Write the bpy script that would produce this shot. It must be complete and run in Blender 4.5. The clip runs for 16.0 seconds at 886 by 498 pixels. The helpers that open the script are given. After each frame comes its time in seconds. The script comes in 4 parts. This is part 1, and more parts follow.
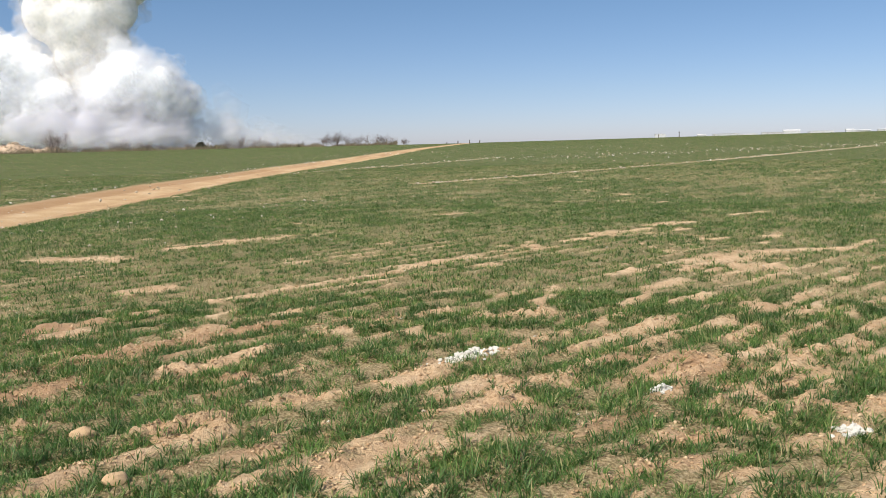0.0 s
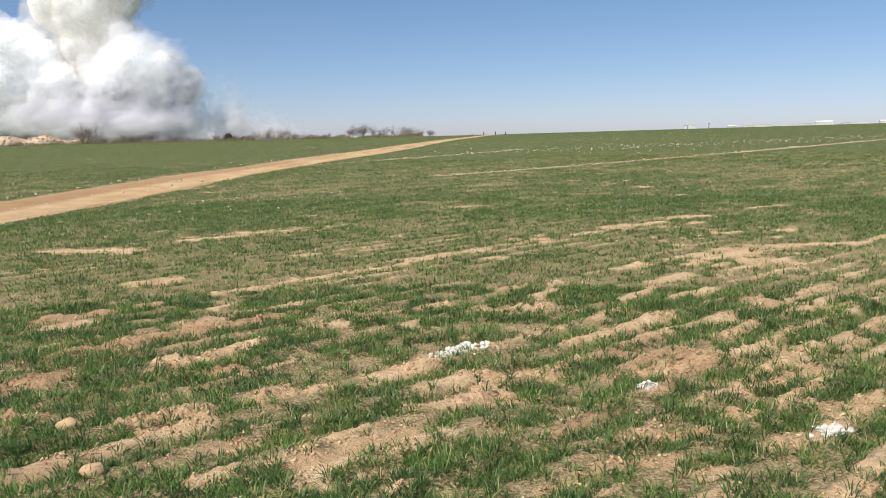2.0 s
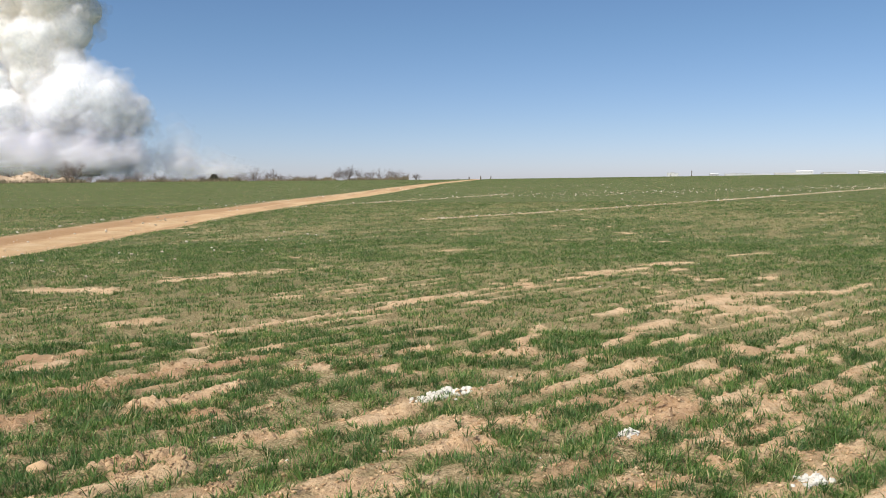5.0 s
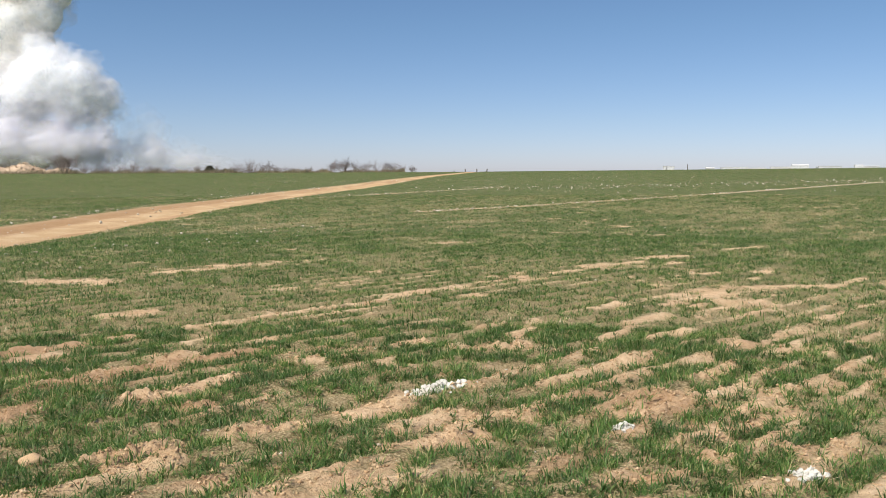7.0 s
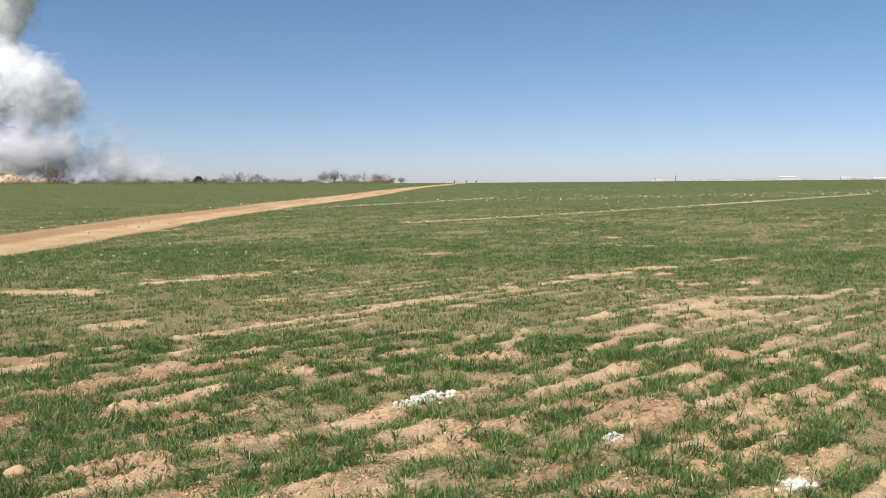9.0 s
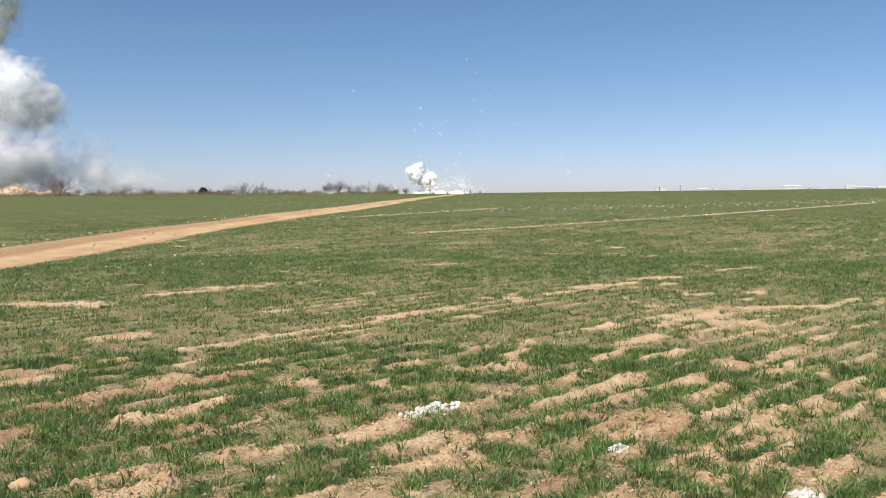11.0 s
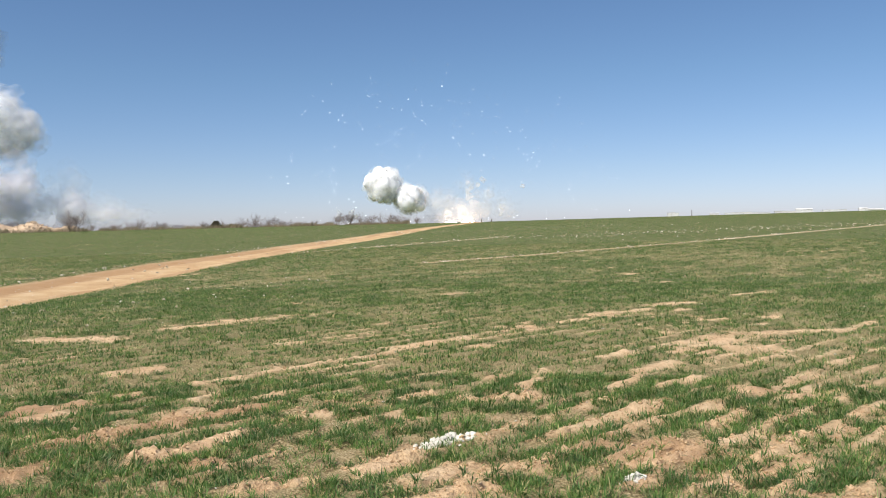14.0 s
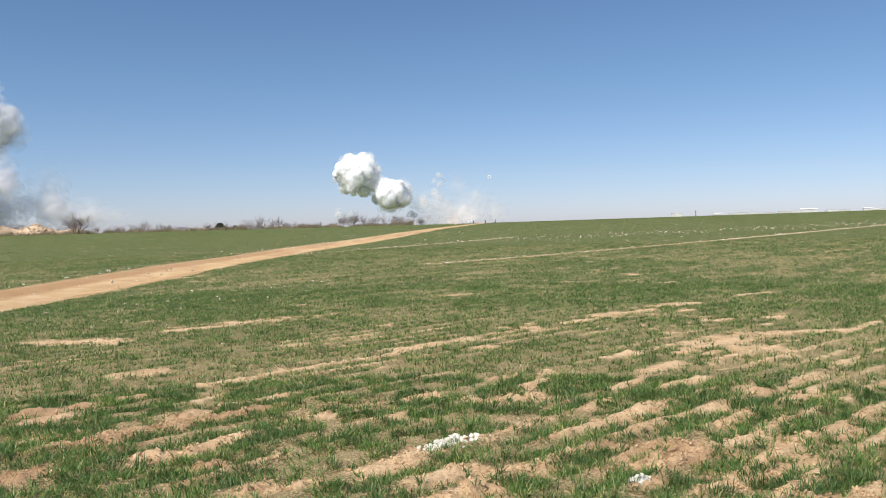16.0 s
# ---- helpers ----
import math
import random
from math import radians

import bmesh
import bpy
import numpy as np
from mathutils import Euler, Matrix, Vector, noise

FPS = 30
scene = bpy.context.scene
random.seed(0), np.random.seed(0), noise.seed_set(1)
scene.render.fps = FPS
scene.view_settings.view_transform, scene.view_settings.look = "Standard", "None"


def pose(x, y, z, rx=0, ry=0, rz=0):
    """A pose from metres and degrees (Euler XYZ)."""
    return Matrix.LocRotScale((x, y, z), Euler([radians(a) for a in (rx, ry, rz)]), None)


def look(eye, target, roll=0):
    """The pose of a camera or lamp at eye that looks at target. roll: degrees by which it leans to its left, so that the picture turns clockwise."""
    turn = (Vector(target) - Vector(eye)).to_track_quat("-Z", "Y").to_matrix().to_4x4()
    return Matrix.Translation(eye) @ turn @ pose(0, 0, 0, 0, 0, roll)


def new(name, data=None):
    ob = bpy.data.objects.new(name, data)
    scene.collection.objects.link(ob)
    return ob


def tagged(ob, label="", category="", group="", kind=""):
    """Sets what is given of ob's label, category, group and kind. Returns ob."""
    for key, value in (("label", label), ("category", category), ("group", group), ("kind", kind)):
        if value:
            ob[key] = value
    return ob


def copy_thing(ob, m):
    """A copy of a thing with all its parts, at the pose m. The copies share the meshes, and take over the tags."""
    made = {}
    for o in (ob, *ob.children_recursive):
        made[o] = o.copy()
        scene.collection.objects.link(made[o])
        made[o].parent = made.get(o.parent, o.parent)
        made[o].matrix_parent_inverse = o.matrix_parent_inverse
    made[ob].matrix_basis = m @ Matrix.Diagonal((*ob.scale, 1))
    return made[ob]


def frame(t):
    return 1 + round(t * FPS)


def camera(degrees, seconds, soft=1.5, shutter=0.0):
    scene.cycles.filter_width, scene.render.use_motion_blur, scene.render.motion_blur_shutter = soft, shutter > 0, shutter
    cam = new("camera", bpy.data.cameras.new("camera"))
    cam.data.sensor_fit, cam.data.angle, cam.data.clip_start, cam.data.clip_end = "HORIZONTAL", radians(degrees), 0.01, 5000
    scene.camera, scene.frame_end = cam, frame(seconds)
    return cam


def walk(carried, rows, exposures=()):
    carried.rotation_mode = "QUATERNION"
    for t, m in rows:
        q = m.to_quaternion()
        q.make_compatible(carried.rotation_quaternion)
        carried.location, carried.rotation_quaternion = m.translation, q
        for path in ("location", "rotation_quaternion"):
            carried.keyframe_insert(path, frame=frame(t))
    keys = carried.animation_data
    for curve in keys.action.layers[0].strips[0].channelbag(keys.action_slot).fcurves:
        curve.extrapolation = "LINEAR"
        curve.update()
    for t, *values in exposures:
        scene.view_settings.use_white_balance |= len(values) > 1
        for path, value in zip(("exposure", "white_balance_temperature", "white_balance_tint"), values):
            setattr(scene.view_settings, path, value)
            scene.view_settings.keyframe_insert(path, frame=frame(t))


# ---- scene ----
cam = camera(55.9, 16.0, soft=0.8)
PATH = [
    (0, (-0.005, 0.317, 1.561), (-0.012, 2.301, 1.312), -1.1),
    (0.5, (0.073, 0.317, 1.564), (0.048, 2.302, 1.319), -0.9),
    (1, (0.177, 0.314, 1.57), (0.13, 2.298, 1.318), -0.7),
    (1.5, (0.243, 0.306, 1.573), (0.177, 2.287, 1.312), -1.1),
    (2, (0.254, 0.313, 1.581), (0.183, 2.293, 1.313), -1.1),
    (2.5, (0.242, 0.323, 1.582), (0.167, 2.306, 1.334), -0.1),
    (3, (0.246, 0.319, 1.585), (0.201, 2.308, 1.39), 0.6),
    (3.5, (0.256, 0.31, 1.581), (0.228, 2.303, 1.416), 0.2),
    (4, (0.266, 0.31, 1.584), (0.237, 2.303, 1.422), -0.2),
    (6.5, (0.268, 0.341, 1.585), (0.232, 2.333, 1.406), -0.2),
    (7, (0.27, 0.345, 1.583), (0.247, 2.336, 1.4), 0.0),
    (7.5, (0.268, 0.344, 1.58), (0.261, 2.336, 1.399), 0.1),
    (8, (0.269, 0.346, 1.578), (0.272, 2.338, 1.409), 0.1),
    (10.5, (0.267, 0.333, 1.582), (0.269, 2.328, 1.437), 0.1),
    (11, (0.27, 0.335, 1.586), (0.262, 2.33, 1.454), -0.1),
    (11.5, (0.269, 0.332, 1.588), (0.234, 2.328, 1.472), -0.4),
    (12, (0.269, 0.33, 1.587), (0.232, 2.327, 1.498), -0.6),
    (12.5, (0.267, 0.328, 1.589), (0.24, 2.326, 1.518), -0.8),
    (13, (0.271, 0.327, 1.59), (0.241, 2.325, 1.522), -1.0),
    (13.5, (0.272, 0.323, 1.59), (0.235, 2.321, 1.52), -1.0),
    (14, (0.27, 0.324, 1.591), (0.234, 2.323, 1.529), -1.1),
    (14.5, (0.269, 0.323, 1.594), (0.235, 2.322, 1.541), -1.1),
    (15, (0.27, 0.324, 1.592), (0.237, 2.323, 1.543), -1.2),
    (15.5, (0.275, 0.328, 1.592), (0.235, 2.327, 1.539), -1.2),
    (16, (0.274, 0.337, 1.59), (0.229, 2.336, 1.531), -1.3),
]
walk(cam, [(t, look(eye, target, roll)) for t, eye, target, roll in PATH], exposures=((0.0, 0.24), (8.0, 0.26), (10.5, 0.32), (16.0, 0.33)))

# ---- world and sun ----
SUN_AZ, SUN_EL = 222.0, 52.0
world = bpy.data.worlds.new("world")
scene.world = world
world.use_nodes = True
wn = world.node_tree.nodes
sky = wn.new("ShaderNodeTexSky")
sky.sky_type, sky.sun_disc = "NISHITA", False
sky.sun_elevation, sky.sun_rotation = radians(SUN_EL), radians(SUN_AZ)
sky.altitude, sky.air_density, sky.dust_density, sky.ozone_density = 700, 0.78, 0.5, 3.2
tint = wn.new("ShaderNodeMix")
tint.data_type, tint.blend_type = "RGBA", "MULTIPLY"
tint.inputs[0].default_value = 1.0
where = wn.new("ShaderNodeTexCoord")
split = wn.new("ShaderNodeSeparateXYZ")
grade = wn.new("ShaderNodeValToRGB")
for stop, colour in ((0.0, (0.94, 0.88, 1.05, 1)), (0.06, (0.94, 0.92, 1.0, 1)), (0.17, (0.91, 0.99, 1.02, 1)), (0.4, (0.89, 1.03, 1.12, 1))):
    e = grade.color_ramp.elements.new(stop)
    e.color = colour
grade.color_ramp.elements.remove(grade.color_ramp.elements[0])
grade.color_ramp.elements.remove(grade.color_ramp.elements[-1])
world.node_tree.links.new(where.outputs["Generated"], split.inputs[0])
world.node_tree.links.new(split.outputs["Z"], grade.inputs[0])
world.node_tree.links.new(grade.outputs[0], tint.inputs[7])
world.node_tree.links.new(sky.outputs[0], tint.inputs[6])
world.node_tree.links.new(tint.outputs[2], wn["Background"].inputs[0])
wn["Background"].inputs[1].default_value = 0.0885

sun = new("sun", bpy.data.lights.new("sun", "SUN"))
sun.data.energy, sun.data.angle, sun.data.color = 5.0, radians(0.55), (1.0, 0.95, 0.86)
sun.matrix_world = look((0, 0, 60), (-math.sin(radians(SUN_AZ)) * math.cos(radians(SUN_EL)), -math.cos(radians(SUN_AZ)) * math.cos(radians(SUN_EL)), 60 - math.sin(radians(SUN_EL))))
scene.cycles.transparent_max_bounces = 128


# ---- materials ----
class Nodes:
    """A small helper that wires one node material."""

    def __init__(self, name, rough=0.9, spec=0.2):
        self.mat = bpy.data.materials.new(name)
        self.mat.use_nodes = True
        self.tree = self.mat.node_tree
        self.bsdf = self.tree.nodes["Principled BSDF"]
        self.out = self.tree.nodes["Material Output"]
        self.bsdf.inputs["Roughness"].default_value = rough
        self.bsdf.inputs["Specular IOR Level"].default_value = spec

    def add(self, kind, **values):
        n = self.tree.nodes.new(kind)
        for key, value in values.items():
            n.inputs[key.replace("_", " ")].default_value = value
        return n

    def link(self, a, b):
        self.tree.links.new(a, b)

    def noise(self, scale, detail=4.0, coords=None, rough=0.55):
        n = self.add("ShaderNodeTexNoise", Scale=scale, Detail=detail, Roughness=rough)
        if coords is None:
            coords = self.add("ShaderNodeTexCoord").outputs["Object"]
        self.link(coords, n.inputs["Vector"])
        return n.outputs["Fac"]

    def ramp(self, fac, *stops):
        n = self.tree.nodes.new("ShaderNodeValToRGB")
        for i, (p, c) in enumerate(stops):
            e = n.color_ramp.elements[i] if i < 2 else n.color_ramp.elements.new(p)
            e.position, e.color = p, (*c, 1)
        self.link(fac, n.inputs[0])
        return n.outputs[0]

    def mix(self, fac, a, b):
        n = self.tree.nodes.new("ShaderNodeMix")
        n.data_type = "RGBA"
        if isinstance(fac, float):
            n.inputs[0].default_value = fac
        else:
            self.link(fac, n.inputs[0])
        for s, v in ((n.inputs[6], a), (n.inputs[7], b)):
            if isinstance(v, tuple):
                s.default_value = (*v, 1)
            else:
                self.link(v, s)
        return n.outputs[2]

    def maths(self, op, a, b=0.0):
        n = self.tree.nodes.new("ShaderNodeMath")
        n.operation, n.use_clamp = op, True
        for s, v in zip(n.inputs, (a, b)):
            if isinstance(v, (int, float)):
                s.default_value = v
            else:
                self.link(v, s)
        return n.outputs[0]

    def attr(self, name):
        n = self.tree.nodes.new("ShaderNodeAttribute")
        n.attribute_name = name
        return n.outputs["Fac"]

    def bump(self, height, strength, distance):
        n = self.add("ShaderNodeBump", Strength=strength, Distance=distance)
        self.link(height, n.inputs["Height"])
        self.link(n.outputs[0], self.bsdf.inputs["Normal"])

    def colour(self, c):
        if isinstance(c, tuple):
            self.bsdf.inputs["Base Color"].default_value = (*c, 1)
        else:
            self.link(c, self.bsdf.inputs["Base Color"])
        return self.mat


def ground_material():
    m = Nodes("field_soil", 0.95, 0.1)
    soil = m.ramp(m.noise(1.7, 5), (0.3, (0.6, 0.39, 0.225)), (0.55, (0.74, 0.525, 0.32)), (0.75, (0.82, 0.64, 0.43)))
    crumbs = m.ramp(m.noise(24, 5, rough=0.7), (0.3, (0.28, 0.165, 0.085)), (0.48, (0.62, 0.42, 0.245)), (0.72, (0.82, 0.64, 0.44)))
    soil = m.mix(0.5, soil, crumbs)
    wet = m.maths("MULTIPLY", m.ramp(m.noise(0.9, 2), (0.56, (0, 0, 0)), (0.66, (1, 1, 1))), 0.4)
    soil = m.mix(m.maths("MAXIMUM", wet, m.maths("MULTIPLY", m.attr("damp"), 0.6)), soil, m.mix(m.noise(20, 4), (0.26, 0.14, 0.07), (0.42, 0.24, 0.13)))
    litter = m.ramp(m.noise(55, 4), (0.33, (0.14, 0.105, 0.05)), (0.5, (0.33, 0.25, 0.13)), (0.7, (0.6, 0.47, 0.28)))
    under = m.mix(m.maths("MULTIPLY", m.attr("bare"), 1.8), litter, soil)
    under = m.mix(m.maths("MULTIPLY", m.attr("thin"), 0.25), under, m.mix(m.noise(70, 3), (0.3, 0.22, 0.11), (0.56, 0.43, 0.25)))
    green = m.ramp(m.noise(0.35, 6, rough=0.7), (0.3, (0.031, 0.077, 0.02)), (0.55, (0.044, 0.096, 0.026)), (0.75, (0.074, 0.118, 0.04)))
    green = m.mix(m.maths("MULTIPLY", m.noise(2.4, 5), 0.35), green, (0.3, 0.22, 0.11))
    field = m.mix(m.attr("cover"), under, green)
    track = m.ramp(m.noise(0.8, 5), (0.3, (0.42, 0.245, 0.115)), (0.55, (0.54, 0.365, 0.195)), (0.75, (0.64, 0.48, 0.3)))
    track = m.mix(m.maths("MULTIPLY", m.noise(9, 5), 0.5), track, crumbs)
    track = m.mix(m.maths("MULTIPLY", m.attr("damp"), 0.7), track, m.mix(m.noise(6, 4), (0.3, 0.165, 0.08), (0.42, 0.255, 0.135)))
    m.bump(m.noise(26, 6, rough=0.72), 1.0, 0.036)
    return m.colour(m.mix(m.attr("road"), field, track))


def grass_material(name, dry, tone):
    m = Nodes(name, 0.5, 0.35)
    geo = m.tree.nodes.new("ShaderNodeNewGeometry").outputs["Random Per Island"]
    stops = [(0.0, (0.05, 0.108, 0.024)), (0.4, (0.105, 0.205, 0.048)), (0.7 - dry, (0.185, 0.29, 0.085)), (0.83 - dry, (0.32, 0.32, 0.13)), (1.0, (0.6, 0.5, 0.28))]
    c = m.ramp(geo, *[(p, tuple(tone * q for q in col)) for p, col in stops])
    patch = m.ramp(m.noise(2.2, 4), (0.38, (0.66, 0.72, 0.68)), (0.62, (1.16, 1.12, 1.0)))
    n = m.tree.nodes.new("ShaderNodeMix")
    n.data_type, n.blend_type = "RGBA", "MULTIPLY"
    n.inputs[0].default_value = 1.0
    m.link(c, n.inputs[6])
    m.link(patch, n.inputs[7])
    m.colour(n.outputs[2])
    tr = m.add("ShaderNodeBsdfTranslucent")
    m.link(n.outputs[2], tr.inputs["Color"])
    mixer = m.add("ShaderNodeMixShader", Fac=0.45)
    m.link(m.bsdf.outputs[0], mixer.inputs[1])
    m.link(tr.outputs[0], mixer.inputs[2])
    m.link(mixer.outputs[0], m.out.inputs[0])
    return m.mat


def straw_material():
    m = Nodes("withered_straw", 0.7, 0.2)
    geo = m.tree.nodes.new("ShaderNodeNewGeometry").outputs["Random Per Island"]
    c = m.ramp(geo, (0.0, (0.2, 0.2, 0.075)), (0.35, (0.34, 0.28, 0.13)), (0.7, (0.5, 0.4, 0.22)), (1.0, (0.66, 0.56, 0.37)))
    return m.colour(c)


def stone_material(name, *cols, scale=14.0):
    m = Nodes(name, 0.9, 0.15)
    rnd = m.tree.nodes.new("ShaderNodeNewGeometry").outputs["Random Per Island"]
    base = m.ramp(rnd, *cols)
    grain = m.ramp(m.noise(scale, 5), (0.3, (0.55, 0.52, 0.48)), (0.6, (1, 1, 1)))
    n = m.tree.nodes.new("ShaderNodeMix")
    n.data_type, n.blend_type = "RGBA", "MULTIPLY"
    n.inputs[0].default_value = 0.7
    m.link(base, n.inputs[6])
    m.link(grain, n.inputs[7])
    m.bump(m.noise(scale * 2, 4), 0.4, 0.02)
    return m.colour(n.outputs[2])


def smoke_material(name, light, dark, alpha, scale=0.12, low=0.35, high=0.6, depth=5.0):
    """Drifting smoke: light sinks in and scatters; thin smoke is broken by an uneven density."""
    m = Nodes(name, 1.0, 0.0)
    col = m.ramp(m.noise(scale, 4), (0.3, dark), (0.62, light))
    m.colour(col)
    if alpha >= 1.0:
        m.bsdf.inputs["Subsurface Weight"].default_value = 1.0
        m.bsdf.inputs["Subsurface Radius"].default_value = (1.0, 1.0, 1.0)
        m.bsdf.inputs["Subsurface Scale"].default_value = depth
        return m.mat
    soft = m.add("ShaderNodeBsdfTranslucent")
    m.link(col, soft.inputs["Color"])
    body = m.add("ShaderNodeMixShader", Fac=0.5)
    m.link(m.bsdf.outputs[0], body.inputs[1])
    m.link(soft.outputs[0], body.inputs[2])
    clear = m.add("ShaderNodeBsdfTransparent")
    thin = m.add("ShaderNodeMixShader")
    dens = m.ramp(m.noise(scale * 1.7, 5), (low, (0, 0, 0)), (high, (alpha, alpha, alpha)))
    m.link(dens, thin.inputs[0])
    m.link(clear.outputs[0], thin.inputs[1])
    m.link(body.outputs[0], thin.inputs[2])
    m.link(thin.outputs[0], m.out.inputs[0])
    return m.mat


def plain_material(name, a, b, scale, rough=0.85):
    m = Nodes(name, rough, 0.2)
    m.bump(m.noise(scale * 3, 4), 0.3, 0.01)
    return m.colour(m.ramp(m.noise(scale, 5), (0.3, a), (0.7, b)))


def glow_material(name, colour, strength):
    m = Nodes(name)
    m.bsdf.inputs["Emission Strength"].default_value = strength
    m.bsdf.inputs["Emission Color"].default_value = (*colour, 1)
    return m.colour(colour)


SOIL = ground_material()
GRASS = grass_material("wheat_blades", -0.06, 1.0)
STRAW = straw_material()
CLOD = stone_material("soil_clod", (0.0, (0.47, 0.3, 0.165)), (0.6, (0.58, 0.395, 0.225)), (1.0, (0.68, 0.49, 0.31)))
CHALK = stone_material("chalk_white", (0.0, (0.5, 0.42, 0.32)), (0.4, (0.66, 0.59, 0.49)), (1.0, (0.76, 0.72, 0.64)))
CHALK_DUST = plain_material("chalk_powder", (0.56, 0.49, 0.4), (0.77, 0.73, 0.66), 30.0, 0.95)
PEBBLE = stone_material("field_stone", (0.0, (0.42, 0.33, 0.22)), (0.5, (0.6, 0.5, 0.37)), (1.0, (0.82, 0.77, 0.68)))
RUBBLE = stone_material("quarry_rubble", (0.0, (0.36, 0.23, 0.14)), (0.5, (0.5, 0.35, 0.23)), (1.0, (0.64, 0.5, 0.36)), scale=1.2)
BARK = plain_material("bare_bark", (0.1, 0.075, 0.06), (0.2, 0.155, 0.13), 3.0)
TWIG = plain_material("winter_twigs", (0.14, 0.105, 0.09), (0.25, 0.195, 0.17), 2.0)
SCRUB = plain_material("dry_scrub", (0.16, 0.13, 0.075), (0.3, 0.24, 0.15), 1.5)
EVERGREEN = plain_material("dark_juniper", (0.06, 0.06, 0.035), (0.12, 0.105, 0.07), 2.0)
PLASTER = plain_material("white_plaster", (0.55, 0.54, 0.53), (0.7, 0.69, 0.67), 0.3)
PLASTER_GREY = plain_material("grey_plaster", (0.5, 0.48, 0.46), (0.62, 0.6, 0.57), 0.3)
ROOFING = plain_material("pale_roofing", (0.5, 0.49, 0.48), (0.66, 0.65, 0.63), 0.4, 0.85)
DARK_GLASS = plain_material("dark_window", (0.02, 0.025, 0.03), (0.05, 0.055, 0.06), 0.5, 0.2)
POST_WOOD = plain_material("weathered_wood", (0.09, 0.075, 0.06), (0.17, 0.145, 0.115), 6.0)
SMOKE_WHITE = smoke_material("smoke_white", (0.955, 0.955, 0.965), (0.92, 0.92, 0.94), 1.0, 0.06, depth=25.0)
SMOKE_TAN = smoke_material("smoke_tan", (0.93, 0.895, 0.84), (0.76, 0.71, 0.65), 1.0, 0.02, depth=25.0)
SMOKE_WISP = smoke_material("smoke_wisp", (1.0, 0.995, 0.99), (0.99, 0.985, 0.975), 0.1, 0.5, 0.3, 0.65)
VEIL_WHITE = smoke_material("veil_white", (0.975, 0.975, 0.985), (0.94, 0.94, 0.955), 0.13, 0.1, 0.3, 0.7)
VEIL_TAN = smoke_material("veil_tan", (0.97, 0.94, 0.9), (0.88, 0.83, 0.78), 0.12, 0.1, 0.3, 0.7)
SMOKE_GREY = smoke_material("smoke_grey", (0.97, 0.96, 0.99), (0.93, 0.92, 0.95), 1.0, 0.03, depth=25.0)
HAZE = smoke_material("smoke_haze", (0.96, 0.96, 0.98), (0.92, 0.91, 0.94), 0.085, 0.1, 0.25, 0.7)
HAZE_GREY = smoke_material("smoke_foot", (0.985, 0.97, 1.0), (0.94, 0.925, 0.965), 0.13, 0.08, 0.25, 0.7)
HAZE_DENSE = smoke_material("smoke_bank", (0.97, 0.97, 0.98), (0.93, 0.93, 0.96), 0.17, 0.1, 0.2, 0.6)
HAZE_THIN = smoke_material("smoke_haze_thin", (0.97, 0.94, 0.95), (0.93, 0.9, 0.9), 0.035, 0.1, 0.25, 0.7)
HAZE_WARM = smoke_material("blast_haze", (1.0, 0.99, 0.985), (0.99, 0.975, 0.97), 0.028, 0.1, 0.25, 0.7)
BLAST = smoke_material("blast_white", (0.995, 0.99, 0.98), (0.985, 0.98, 0.965), 1.0, 0.2, depth=9.0)
BLAST_VEIL = smoke_material("blast_veil", (1.0, 0.995, 0.985), (0.99, 0.98, 0.965), 0.2, 0.5, 0.3, 0.7)
SPARK = glow_material("burning_spark", (0.9, 0.96, 1.0), 2.4)
EMBER = glow_material("burning_core", (1.0, 0.74, 0.55), 11.0)

MOVES = []


# ---- mesh helpers ----
def part(name, bm, material, parent, label=""):
    me = bpy.data.meshes.new(name)
    bm.to_mesh(me)
    bm.free()
    return mesh_part(name, me, material, parent, label)


def mesh_part(name, me, material, parent, label=""):
    if not me.materials:
        me.materials.append(material)
    ob = new(name, me)
    ob.parent = parent
    return tagged(ob, label)


def smooth(me):
    me.polygons.foreach_set("use_smooth", np.ones(len(me.polygons), dtype=bool))
    return me


def array_mesh(name, verts, tris=None, quads=None):
    """A mesh from numpy arrays of vertices, triangles and quads."""
    me = bpy.data.meshes.new(name)
    nt, nq = (0 if tris is None else len(tris)), (0 if quads is None else len(quads))
    loops = np.concatenate([a.ravel() for a in (tris, quads) if a is not None]).astype(np.int32)
    me.vertices.add(len(verts))
    me.vertices.foreach_set("co", np.asarray(verts, dtype=np.float32).ravel())
    me.loops.add(len(loops))
    me.loops.foreach_set("vertex_index", loops)
    me.polygons.add(nt + nq)
    starts = np.concatenate([np.arange(nt) * 3, nt * 3 + np.arange(nq) * 4]).astype(np.int32)
    me.polygons.foreach_set("loop_start", starts)
    me.update(calc_edges=True)
    me.validate()
    return me


def hash01(i, j, seed):
    n = (i.astype(np.int64) * 374761393 + j.astype(np.int64) * 668265263 + seed * 974634541) & 0xFFFFFFFF
    n = ((n ^ (n >> 13)) * 1274126177) & 0xFFFFFFFF
    return ((n ^ (n >> 16)) & 0xFFFF) / 65535.0


def vnoise(x, y, seed=0):
    i, j = np.floor(x), np.floor(y)
    fx, fy = x - i, y - j
    fx, fy = fx * fx * (3 - 2 * fx), fy * fy * (3 - 2 * fy)
    a, b = hash01(i, j, seed), hash01(i + 1, j, seed)
    c, d = hash01(i, j + 1, seed), hash01(i + 1, j + 1, seed)
    return (a + (b - a) * fx) * (1 - fy) + (c + (d - c) * fx) * fy


